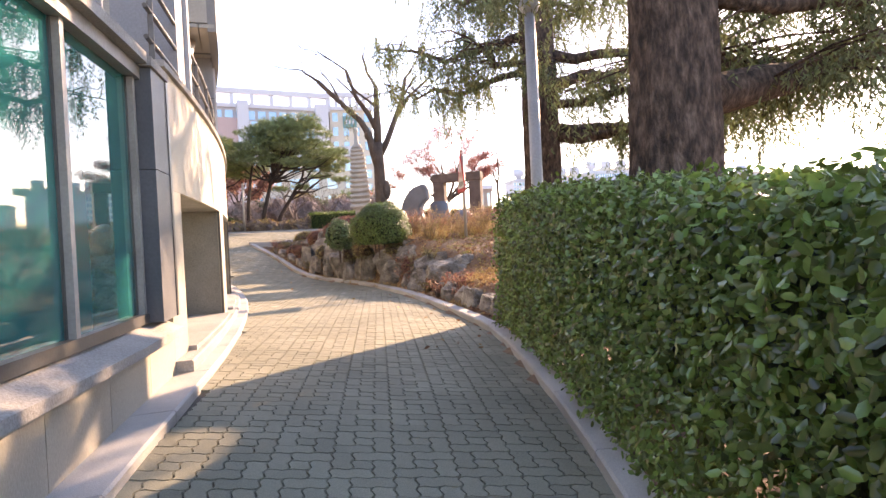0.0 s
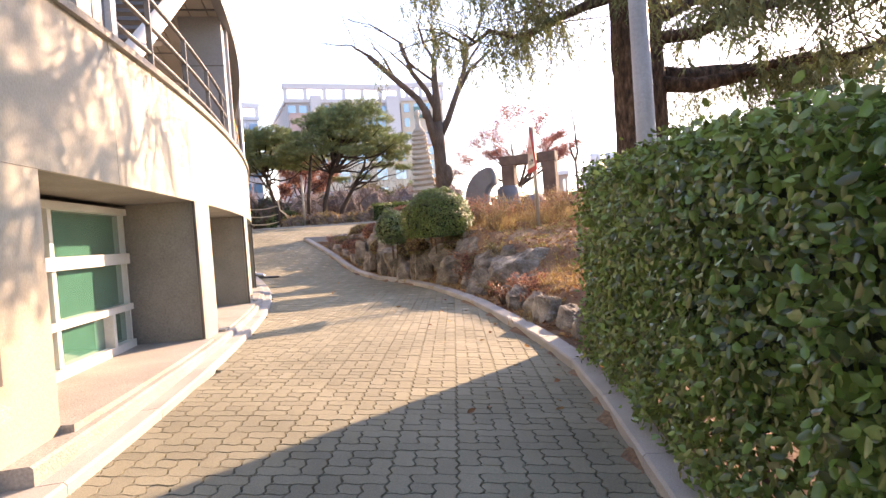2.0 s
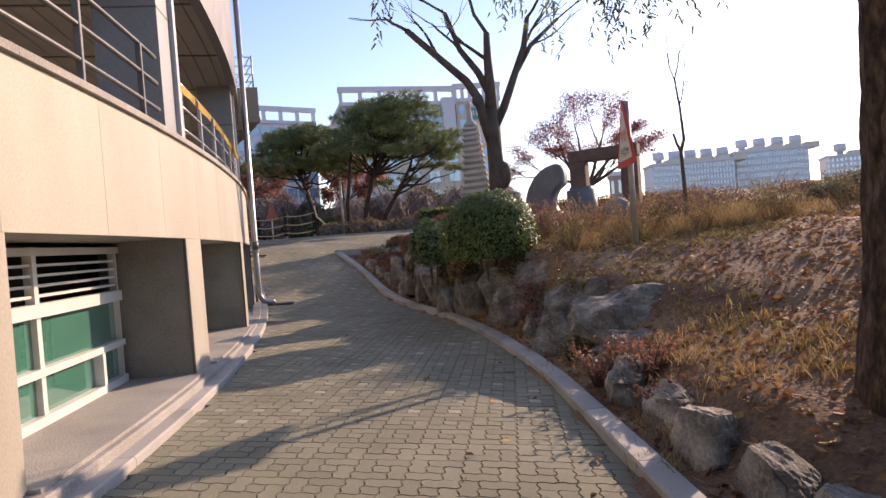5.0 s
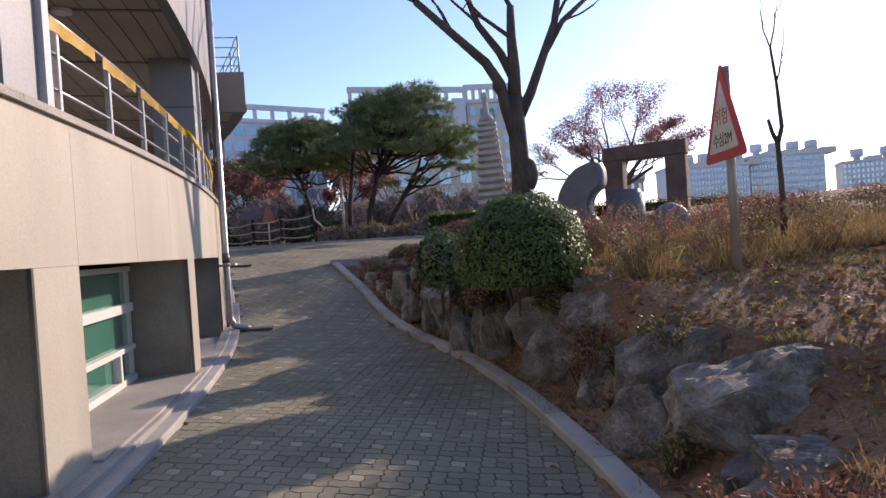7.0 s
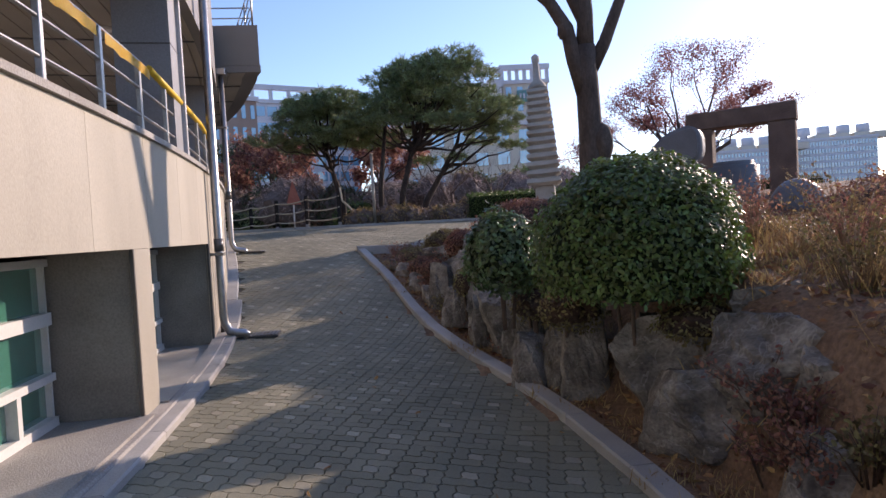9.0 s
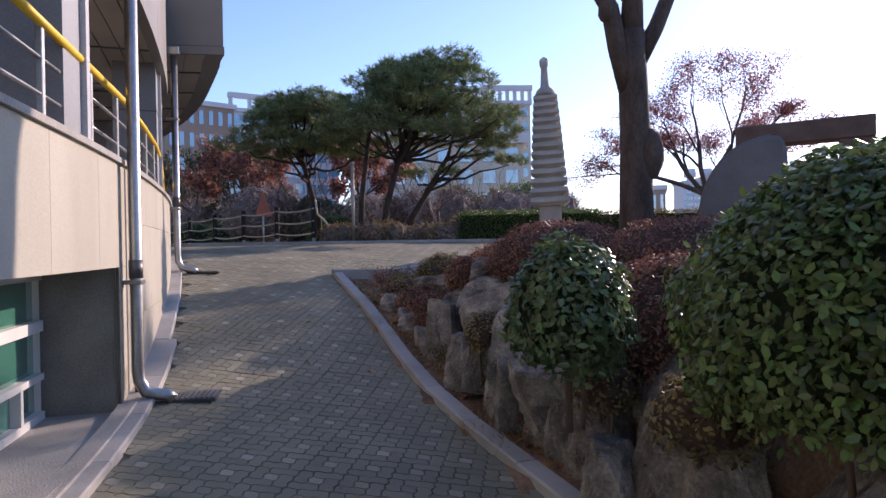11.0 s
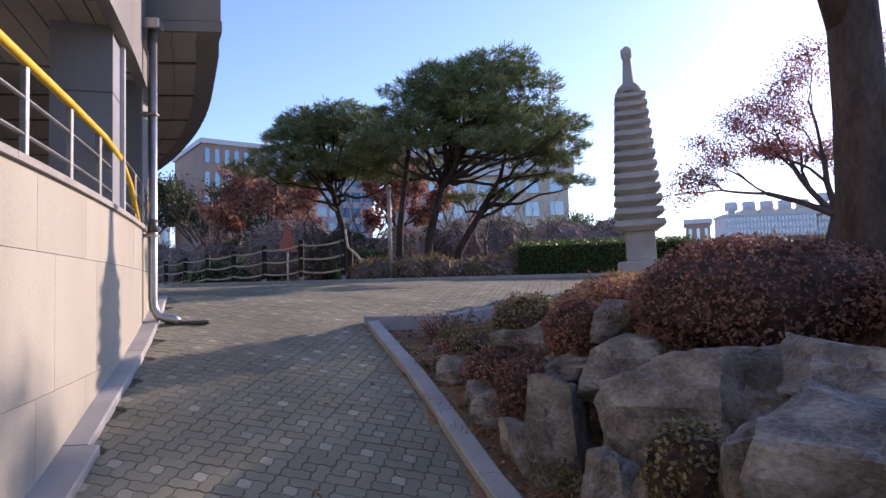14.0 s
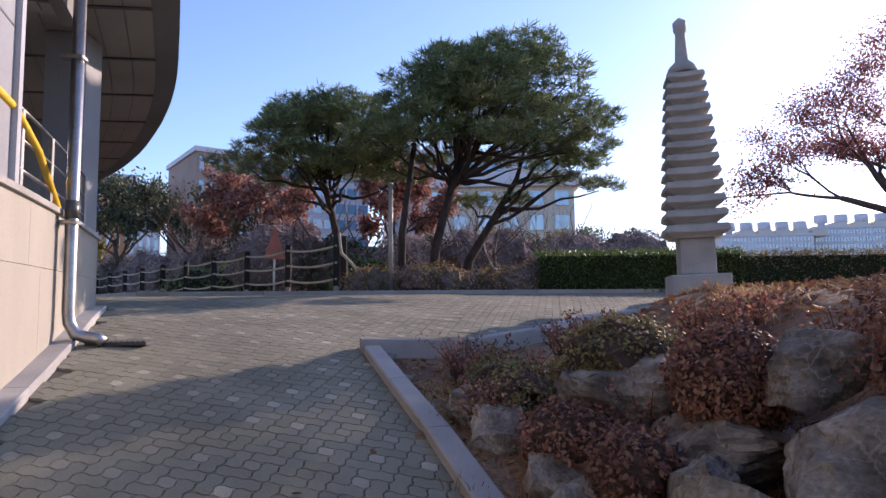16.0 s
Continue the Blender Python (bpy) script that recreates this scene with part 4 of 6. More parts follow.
for k, (x, y) in enumerate(((5.7, 13.2), (6.2, 13.9), (6.7, 13.0), (7.2, 14.2), (6.1, 12.6), (7.6, 13.2), (8.2, 14.8), (8.6, 13.0), (9.2, 14.2), (5.5, 14.2), (9.8, 12.9), (5.3, 12.7), (6.6, 13.5), (7.0, 12.5), (7.9, 12.4), (5.9, 14.6), (7.6, 14.7), (9.0, 12.4))):
    r = np.random.default_rng(90 + k)
    ob = thing("bare_shrub", "twiggy shrub with sparse orange-red leaves", "shrub", "twiggy shrubs", at=(x, y, soil(x, y)))
    bm = bmesh.new()
    tips = []
    for _ in range(44):
        a, l = r.uniform(0, 6.28), r.uniform(0.3, 0.62)
        s = r.uniform(0.15, 0.6)
        mid = Vector((math.cos(a) * s * 0.4, math.sin(a) * s * 0.4, l * 0.6))
        tip = Vector((math.cos(a) * s * 0.75, math.sin(a) * s * 0.75, l))
        tube([(0.05 * math.cos(a), 0.05 * math.sin(a), -0.03), mid, tip], [0.0035, 0.0025, 0.0012], 4, into=bm)
        tips += [mid + (tip - mid) * t for t in r.uniform(-0.5, 1, 13)]
    part("twig_mass", bm, M_STEM, ob, kind="stuff")
    T = np.array([tuple(t) for t in tips])
    part("leaves", leaf_mesh("leaves", T, r.normal(0, 1, T.shape), 0.026, 0.6, 0.2, 0.5, r), (M_RUST, M_STRAW, M_OLIVE)[k % 3], ob, kind="stuff")

SPOTS = ((4.62, 12.5), (4.05, 17.0), (3.85, 18.2), (3.75, 19.2), (4.0, 19.6))
for k in range(61):
    r = np.random.default_rng(300 + k)
    y = 14.5 + 7.6 * r.random() if k > 12 else 8.5 + 5.5 * r.random()
    x = kerb_x(y) + (r.uniform(0.3, 0.75) if y < 19.2 else r.uniform(0.3, 1.9))
    if k >= 56:
        x, y = SPOTS[k - 56]
    if not in_garden(x, y) or (y > 20 and cross_y(x) - y < 0.7):
        continue
    s = r.uniform(0.6, 1.0)
    ob = thing("twiggy_shrub", "small twiggy shrub with dull brown-red leaves", "shrub", "bank shrubs", at=(x, y, soil(x, y)))
    bm, tips = bmesh.new(), []
    for _ in range(22):
        a, l, o = r.uniform(0, 6.28), r.uniform(0.16, 0.36) * s, r.uniform(0.08, 0.3) * s
        mid = Vector((math.cos(a) * o * 0.5, math.sin(a) * o * 0.5, l * 0.6))
        tip = Vector((math.cos(a) * o, math.sin(a) * o, l))
        tube([(0.03 * math.cos(a), 0.03 * math.sin(a), -0.03), mid, tip], [0.005, 0.0035, 0.002], 4, into=bm)
        tips += [mid + (tip - mid) * t for t in r.uniform(-0.4, 1.1, 16)]
    part("twig_mass", bm, M_TWIG, ob, kind="stuff")
    T = np.array([tuple(t) for t in tips]) + r.normal(0, 0.02, (len(tips), 3))
    part("leaves", leaf_mesh("leaves", T, r.normal(0, 1, T.shape), 0.032, 0.6, 0.2, 0.5, r), (M_AZALEA, M_OLIVE, M_RUST)[k % 3], ob, kind="stuff")

# fallen leaves
r = np.random.default_rng(77)
L = []
while len(L) < 24000:
    x, y = r.uniform(2.3, 9), r.uniform(5, 22.3)
    if in_garden(x, y) and x - kerb_x(y) > 0.18:
        L.append((x, y, soil(x, y) + 0.008))
    elif y < 22 and wall_x(y) + 0.3 < x < kerb_x(y) and r.random() < 0.006:
        L.append((x, y, ground(x, y) + 0.008))
L = np.array(L)
d = r.normal(0, 1, L.shape)
d[:, 2] *= 0.25
single("leaf_litter", leaf_mesh("leaf_litter", L, d, 0.06, 0.5, 0.3, 0.2, r), M_LITTER, "curled dry brown fallen leaves on the soil", "fallen leaves", kind="stuff")

# ---- rocks ----
def rock(at, size, turn, seed, label="rough grey-brown garden boulder set in the bank", tip=8, taper=0.08):
    """An angular boulder: a block cut by random planes into broad facets, then lightly weathered."""
    bm = bmesh.new()
    bmesh.ops.create_cube(bm, size=2)
    bmesh.ops.subdivide_edges(bm, edges=bm.edges[:], cuts=15, use_grid_fill=True)
    r = random.Random(seed)
    planes = []
    for k in range(13):
        n = Vector((r.gauss(0, 1), r.gauss(0, 1), r.gauss(0, 0.8))).normalized()
        planes.append((n, r.uniform(0.74, 1.08)))
    planes.append((Vector((r.gauss(0, 0.22), r.gauss(0, 0.22), 1)).normalized(), 0.86))
    skew = r.uniform(-0.35, 0.35)
    for v in bm.verts:
        c = v.co.copy()
        for n, k in planes:
            over = c.dot(n) - k
            if over > 0:
                c -= n * over
        thin = 1 - taper * (c.z + 1)
        c.x, c.y = c.x * thin + 0.2 * skew * c.z, c.y * thin + skew * 0.15 * (c.z + 1)
        q = c * 1.3 + Vector((seed * 1.7, 0, 0))
        step = noise.noise(Vector((q.x * 0.8, q.y * 0.8, q.z * 3.2)))
        crack = max(0.0, 0.06 - abs(noise.noise(q * 1.3))) / 0.06
        c += c.normalized() * (0.08 * noise.noise(q) + 0.05 * (1 if step > 0.12 else 0) + 0.035 * noise.noise(q * 3.1) - 0.07 * crack + 0.018 * noise.noise(q * 8))
        v.co = Vector([p * k for p, k in zip(c, size)])
    ob = single("boulder", bm, M_ROCK, label, "boulder", "bank boulders")
    ob.matrix_world = pose(*at, r.uniform(-tip, tip), r.uniform(-tip, tip), turn)
    return ob


# half-buried stones along the kerb where no large boulder stands
rr = random.Random(21)
k = 0
for y0, y1, tall in ((7.2, 10.2, 0.0), (15.9, 17.3, 0.12), (18.9, 20.8, 0.0)):
    y = y0
    while y < y1:
        w = rr.uniform(0.2, 0.36)
        gx = kerb_x(y) + rr.uniform(0.4, 0.5)
        h = rr.uniform(0.15, 0.22) + tall
        rock((gx, y, ground(gx, y) + h * 0.4), (w, rr.uniform(0.14, 0.2), h), 80 + rr.uniform(-10, 10), 100 + k, tip=4)
        y += w * rr.uniform(1.7, 2.1)
        k += 1
# large boulders: centre of the visible face, half width, half height
BOULDERS = ((4.67, 12.16, 0.6, 0.24, 0.28), (4.78, 11.4, 0.86, 0.3, 0.3), (4.5, 11.2, 0.6, 0.28, 0.3), (5.0, 10.7, 0.78, 0.52, 0.34), (4.62, 10.3, 0.58, 0.14, 0.14), (4.85, 9.95, 0.62, 0.34, 0.16),
            (5.02, 12.45, 1.02, 0.26, 0.24), (4.66, 13.08, 0.76, 0.32, 0.25), (4.95, 13.3, 1.12, 0.24, 0.2), (4.43, 14.4, 0.9, 0.2, 0.42), (4.29, 15.5, 0.74, 0.24, 0.36), (4.36, 14.75, 0.78, 0.22, 0.36), (4.7, 15.15, 1.1, 0.26, 0.25),
            (4.69, 13.6, 0.96, 0.32, 0.3), (4.91, 12.75, 1.12, 0.34, 0.24), (4.1, 16.55, 0.78, 0.22, 0.36), (3.9, 17.75, 0.84, 0.2, 0.32), (5.15, 13.1, 1.36, 0.26, 0.12), (4.22, 16.95, 1.15, 0.22, 0.34),
            (4.2, 16.1, 0.98, 0.27, 0.26), (4.42, 17.9, 1.26, 0.47, 0.33), (3.84, 18.65, 0.96, 0.24, 0.38), (4.08, 17.4, 0.98, 0.28, 0.24), (4.42, 16.6, 1.26, 0.42, 0.3), (4.75, 17.1, 1.54, 0.3, 0.17),
            (4.36, 18.55, 1.5, 0.27, 0.16), (4.4, 18.95, 1.76, 0.15, 0.1), (4.05, 20.0, 1.5, 0.32, 0.17), (3.92, 18.95, 1.2, 0.15, 0.2), (4.2, 19.3, 1.38, 0.28, 0.13), (4.15, 14.95, 0.72, 0.18, 0.28))
for k, (x, y, z, w, h) in enumerate(BOULDERS):
    deep = 0.24 + 0.25 * w
    rock((x + 0.02, y + 0.05, z - 0.02), (w * 1.12, deep, h * 1.15 + 0.04), -27 + rr.uniform(-14, 14), 300 + k, "large pale-veined grey boulder set in the bank", 5, 0.16 if h > w else 0.05)

# ---- trees ----
def bent(a, b, n, sag, r, wobble):
    """Points from a to b, bowed up by sag and shaken a little."""
    a, b = Vector(a), Vector(b)
    out = []
    for k in range(n + 1):
        t = k / n
        p = a.lerp(b, t) + Vector((0, 0, sag * math.sin(math.pi * t)))
        if 0 < k:
            p += Vector((r.gauss(0, wobble), r.gauss(0, wobble), r.gauss(0, wobble)))
        out.append(p)
    return out


def cedar(at, radius, height, limbs, seed, label):
    """Deodar cedar: thick ridged trunk, long level limbs and hanging needle sprays."""
    r = random.Random(seed)
    g = np.random.default_rng(seed)
    ob = thing("cedar_tree", label, "tree", "cedars", at=at)
    bm = bmesh.new()
    rings, sides = [], 72
    zs = np.linspace(-0.4, height, 110)
    for z in zs:
        R = radius * (1.0 + 0.22 * math.exp(-max(0, z) * 2.0)) * (1 - 0.06 * max(0, z) / 1.0 * 0.6)
        R = max(0.06, R)
        ring = []
        for k in range(sides):
            a = 2 * math.pi * k / sides
            c = R * (1 + 0.07 * noise.noise((math.cos(a) * 5 + seed, math.sin(a) * 5, z * 1.1)) + 0.05 * noise.noise((math.cos(a) * 13, math.sin(a) * 13, z * 2.2)) - 0.07 * max(0.0, 0.22 - abs(noise.noise((math.cos(a) * 9 + 4, math.sin(a) * 9, z * 3.0)))) / 0.22)
            ring.append(bm.verts.new((c * math.cos(a) + 0.03 * math.sin(z), c * math.sin(a) + 0.03 * math.cos(z * 0.8), z)))
        rings.append(ring)
    for a, b in zip(rings, rings[1:]):
        for k in range(sides):
            bm.faces.new((a[k], a[(k + 1) % sides], b[(k + 1) % sides], b[k])).smooth = True
    part("trunk", bm, M_CEDAR_BARK, ob)
    pts, dirs = [], []
    for z, az, length, rad, rise in limbs:
        a = radians(az)
        end = (math.sin(a) * length, math.cos(a) * length, z + rise)
        path = bent((math.sin(a) * radius * 0.5, math.cos(a) * radius * 0.5, z), end, 9, -0.15, r, 0.05)
        part("limb", tube(path, [rad * (1 - 0.85 * k / 9) for k in range(10)], 8), M_CEDAR_BARK, ob)
        twigs = bmesh.new()
        n = int(length * 13)
        for k in range(n):
            t = r.uniform(0.22, 1.0)
            i = min(8, int(t * 9))
            p = path[i].lerp(path[i + 1], t * 9 - i)
            side = a + (math.pi / 2 if k % 2 else -math.pi / 2) + r.gauss(0, 0.45)
            l = r.uniform(0.5, 1.25) * (1.15 - 0.5 * t)
            q = p + Vector((math.sin(side) * l, math.cos(side) * l, r.uniform(-0.25, 0.1)))
            tube([p, p.lerp(q, 0.5) + Vector((0, 0, 0.05)), q], [0.012, 0.008, 0.004], 4, into=twigs, caps=False)
            for _ in range(int(6 + l * 10)):
                s = r.uniform(0.1, 1.0)
                h = p.lerp(q, s)
                drop = r.uniform(0.08, 0.42) * (0.5 + s)
                lean = Vector((r.gauss(0, 0.08), r.gauss(0, 0.08), 0))
                m = max(4, int(drop * 46))
                for j in range(m):
                    f = j / m
                    pts.append(h + lean * f + Vector((r.gauss(0, 0.012), r.gauss(0, 0.012), -drop * f)))
                    dirs.append((r.gauss(0, 0.8), r.gauss(0, 0.8), -0.9))
        part("twig_mass", twigs, M_CEDAR_BARK, ob, kind="stuff")
    P = np.array([tuple(p) for p in pts])
    part("needles", blade_mesh("needles", P, np.array(dirs), 0.05, 0.007, g, 0.1), M_CEDAR, ob, kind="stuff")
    return ob


cedar((3.3, 3.4, 0.45), 0.295, 7.5, [(1.9, 84, 3.2, 0.16, 0.9), (2.3, 62, 3.0, 0.07, 0.4), (2.5, 104, 3.2, 0.07, 0.4), (2.6, 75, 3.4, 0.13, 0.9), (3.3, -20, 2.0, 0.06, 0.2), (3.5, 130, 3.0, 0.1, 0.2), (3.9, 20, 3.2, 0.09, -0.2), (4.9, 90, 3.6, 0.09, 0.2)], 3, "thick old cedar with ridged dark bark and drooping needles")
cedar((5.0, 7.7, 0.9), 0.26, 8.0, [(2.0, 85, 4.2, 0.11, 0.6), (2.6, 80, 3.2, 0.09, 1.0), (2.8, -48, 2.2, 0.055, 0.0), (3.3, -60, 2.2, 0.06, 0.0), (3.9, -85, 1.7, 0.06, -0.1), (2.3, 150, 2.4, 0.07, 0.3), (2.9, -125, 1.9, 0.06, -0.1), (1.9, 118, 3.2, 0.08, 0.3), (3.5, 15, 1.4, 0.07, 0.2), (3.0, 130, 3.0, 0.08, 0.0), (4.0, -20, 1.5, 0.07, 0.2), (4.2, 50, 2.6, 0.08, 0.1), (5.0, -50, 1.8, 0.07, 0.0), (5.6, 110, 3.2, 0.08, 0.2)], 4, "tall cedar with a straight dark trunk and weeping needle sprays")

pole = thing("street_lamp", "plain grey painted lamp pole rising out of the hedge", "lamp post", at=(3.62, 5.58, 0.45))
part("pole", tube([(0, 0, 0), (0, 0, 1.2), (0, 0, 3.2)], [0.062, 0.06, 0.05], 20), M_POLE, pole)
part("collar", tube([(0, 0, 3.15), (0, 0, 3.21), (0, 0, 3.25), (0, 0, 3.31)], [0.06, 0.1, 0.1, 0.05], 20), M_POLE, pole)
part("globe", tube([(0, 0, 3.31), (0, 0, 3.39), (0, 0, 3.55), (0, 0, 3.67), (0, 0, 3.71)], [0.09, 0.17, 0.19, 0.12, 0.03], 20), M_WHITE, pole)


def branching(bm, start, direction, length, radius, depth, r, tips, spread=0.5, up=0.12, keep_r=0.68):
    n = 4
    p, d = Vector(start), Vector(direction).normalized()
    pts, rad = [p.copy()], [radius]
    for k in range(n):
        d = (d + Vector((r.gauss(0, 0.12), r.gauss(0, 0.12), r.gauss(0, 0.08) + up * 0.3))).normalized()
        p = p + d * length / n
        pts.append(p.copy())
        rad.append(radius * (1 - (1 - keep_r) * (k + 1) / n))
    tube(pts, rad, 7 if radius > 0.03 else 4, into=bm, caps=False)
    if depth == 0:
        tips.extend((q.copy(), d.copy()) for q in pts[1:])
        return
    for k in range(r.choice((2, 3, 3))):
        at = pts[-1] if k == 0 else pts[r.choice((2, 3, 4))]
        nd = (d + Vector((r.gauss(0, spread), r.gauss(0, spread), r.gauss(0, spread * 0.6) + up))).normalized()
        branching(bm, at, nd, length * r.uniform(0.55, 0.8), rad[-1] * r.uniform(0.5, 0.8), depth - 1, r, tips, spread, up, keep_r)


# leafless broadleaf tree with a forked trunk and a burl
bx, by = 6.2, 18.8
tree = thing("bare_tree", "leafless tree with a dark forked trunk and a burl", "tree", at=(bx, by, soil(bx, by)))
part("trunk", tube([(0, 0, -0.4), (0, 0, 0.3), (0.0, 0, 1.2), (-0.02, 0, 2.0), (-0.03, 0, 2.5)], [0.24, 0.2, 0.175, 0.165, 0.15], 14), M_BARK, tree)
bm = bmesh.new()
bmesh.ops.create_icosphere(bm, subdivisions=3, radius=1)
for v in bm.verts:
    v.co = Vector((v.co.x * 0.16, v.co.y * 0.16, v.co.z * 0.3)) * (1 + 0.12 * noise.noise(v.co * 2))
    v.co += Vector((0.14, -0.08, 1.05))
smooth(part("burl", bm, M_BARK, tree))
bm = bmesh.new()
bmesh.ops.create_icosphere(bm, subdivisions=3, radius=1)
for v in bm.verts:
    v.co = Vector((v.co.x * 0.1, v.co.y * 0.1, v.co.z * 0.15)) * (1 + 0.2 * noise.noise(v.co * 2)) + Vector((-0.33, -0.02, 2.72))
smooth(part("limb_stub", bm, M_BARK, tree))
tips = []
r = random.Random(8)
for start, path, rad in (((-0.06, 0, 1.8), [(-0.2, 0.0, 2.3), (-0.29, 0.0, 2.75), (-0.52, 0.04, 3.15), (-1.05, 0.08, 3.65), (-1.75, 0.1, 4.3)], 0.13), ((-0.03, 0, 2.4), [(0.0, 0, 3.0), (0.0, 0.05, 3.6), (0.02, 0.05, 4.2)], 0.14), ((0.05, 0, 2.15), [(0.28, 0.0, 2.55), (0.55, -0.03, 3.2), (0.82, -0.05, 3.85), (0.95, -0.05, 4.5)], 0.11), ((0.0, 0, 2.8), [(-0.22, 0.1, 3.35), (-0.58, 0.2, 3.9), (-0.85, 0.2, 4.7)], 0.095), ((0.6, -0.03, 3.3), [(1.0, 0.0, 3.9), (1.7, 0.05, 4.5)], 0.07)):
    pts = [start] + path
    part("limb", tube(pts, [rad * (1 - 0.5 * k / len(path)) for k in range(len(pts))], 10), M_BARK, tree)
    bm = bmesh.new()
    for q, s in ((pts[-1], 1.0), (pts[-2], 0.8)):
        v = Vector(q) - Vector(start)
        branching(bm, q, (v.x + r.gauss(0, 0.6), v.y + r.gauss(0, 0.9), abs(v.z) * 0.6), s, rad * 0.32, 2, r, tips, 0.6, 0.1)
    part("twig_mass", bm, M_BARK, tree, kind="stuff")
T = np.array([tuple(p) for p, d in tips if r.random() < 0.03])
if len(T):
    part("leaves", leaf_mesh("leaves", T, np.tile((0.1, 0.1, -1.0), (len(T), 1)), 0.045, 0.5), M_RUST, tree, "few hanging rust-brown leaves", "stuff")

# maple with thin red foliage
mx, my = 11.25, 25.5
maple = thing("maple_tree", "spreading maple with thin dull-red autumn leaves", "tree", at=(mx, my, 2.1))
r = random.Random(12)
tips = []
bm = bmesh.new()
tube([(0, 0, -0.4), (-0.05, 0, 0.6), (0.1, 0, 1.1)], [0.17, 0.13, 0.12], 10, into=bm)
for d in ((-1.0, 0.1, 0.55), (-0.5, 0.4, 0.8), (0.6, -0.1, 0.85), (1.0, 0.3, 0.55), (0.2, -0.5, 0.7), (-0.1, 0.1, 1.0), (0.9, -0.5, 0.6)):
    branching(bm, (0.05, 0, 1.0), d, 1.3, 0.065, 3, r, tips, 0.45, 0.05)
part("trunk", bm, M_BARK, maple)
g = np.random.default_rng(13)
T = np.array([tuple(p) for p, d in tips for _ in range(60)])
T += g.normal(0, 1, T.shape) * np.array([0.17, 0.17, 0.07])
part("crown", leaf_mesh("crown", T, g.normal(0, 1, T.shape) - np.array([0, 0, 0.5]), 0.042, 0.7, 0.25, 0.3, g), M_MAPLE, maple, kind="stuff")

# young forked sapling
sx, sy = 7.42, 13.55
sap = thing("sapling", "thin leafless forked sapling on the lawn", "tree", at=(sx, sy, soil(sx, sy)))
part("trunk", tube([(0, 0, -0.2), (0.02, 0, 0.5), (0.0, 0, 1.1)], [0.034, 0.03, 0.026], 8), M_BARK, sap)
r, tips, bm = random.Random(4), [], bmesh.new()
tube([(0, 0, 1.08), (-0.06, 0, 1.2), (-0.1, 0, 1.34)], [0.026, 0.022, 0.018], 6, into=bm)
tube([(0, 0, 1.08), (0.06, 0, 1.25), (0.03, 0, 1.7), (-0.02, 0, 2.1)], [0.03, 0.024, 0.017, 0.013], 6, into=bm)
for start, d, l in (((-0.02, 0, 2.1), (-0.35, 0, 1), 0.4), ((-0.02, 0, 2.1), (0.4, 0.1, 1), 0.45), ((0.03, 0, 1.75), (0.5, 0.1, 1), 0.35)):
    branching(bm, start, d, l, 0.011, 2, r, tips, 0.4, 0.25)
part("twig_mass", bm, M_BARK, sap, kind="stuff")


def pine(at, lean, pads, seed, label, trunk_r=0.092):
    """Red pine: bent trunk, limbs to flat pads of needle tufts."""
    r = random.Random(seed)
    g = np.random.default_rng(seed)
    ob = thing("pine_tree", label, "tree", "pines", at=at)
    h = max(z for _, _, z, _, _ in pads) - 0.4
    spine = [Vector((0, 0, -0.3)), Vector((lean[0] * 0.12, lean[1] * 0.1, h * 0.2)), Vector((lean[0] * 0.5, lean[1] * 0.4, h * 0.48)), Vector((lean[0] * 0.85, lean[1] * 0.8, h * 0.75)), Vector((lean[0], lean[1], h))]
    part("trunk", tube(spine, [trunk_r * 1.15, trunk_r, trunk_r * 0.8, trunk_r * 0.55, trunk_r * 0.25], 12), M_PINE_BARK, ob)
    pts, dirs, gold = [], [], []
    for x, y, z, rad, thick in pads:
        s = r.uniform(0.45, 0.8)
        i = min(3, int(s * 4))
        b = spine[i].lerp(spine[i + 1], s * 4 - i)
        c = Vector((x, y, z))
        if b.z > z - 0.2:
            b = spine[2].lerp(spine[3], 0.1)
        part("limb", tube(bent(b, c - Vector((0, 0, thick * 0.5)), 5, -0.12, r, 0.05), [0.046, 0.04, 0.034, 0.027, 0.02, 0.014], 7), M_PINE_BARK, ob)
        n = int(120 * rad * rad + 18)
        for _ in range(n):
            a, q = r.uniform(0, 6.28), rad * math.sqrt(r.random())
            e = 1 - (q / rad) ** 2
            t = c + Vector((q * math.cos(a), q * math.sin(a) * 0.9, thick * (r.uniform(-0.45, 0.75) * math.sqrt(e)) + 0.12 * noise.noise((q * 3 + x, a * 2, z))))
            for _ in range(16):
                pts.append(t + Vector((r.gauss(0, 0.03), r.gauss(0, 0.03), r.gauss(0, 0.03))))
                dirs.append((r.gauss(0, 0.75) + math.cos(a) * 0.35, r.gauss(0, 0.75) + math.sin(a) * 0.35, r.uniform(-0.1, 1.1)))
    P = np.array([tuple(p) for p in pts])
    part("crown", blade_mesh("crown", P, np.array(dirs), 0.17, 0.0085, g, 0.03), M_PINE, ob, kind="stuff")
    return ob


def pads(cx, cy, z0, z1, width, n, seed):
    r = random.Random(seed)
    out = []
    for k in range(n):
        t = (k + 0.5) / n
        z = z0 + (z1 - z0) * t
        w = width * math.sqrt(max(0.05, 1 - (t * 0.95) ** 2.2))
        a = k * 2.4 + r.uniform(-0.4, 0.4)
        d = w * r.uniform(0.35, 1.0)
        out.append((cx + d * math.cos(a), cy + d * math.sin(a) * 0.8, z, r.uniform(0.55, 0.95), r.uniform(0.26, 0.4)))
    return out


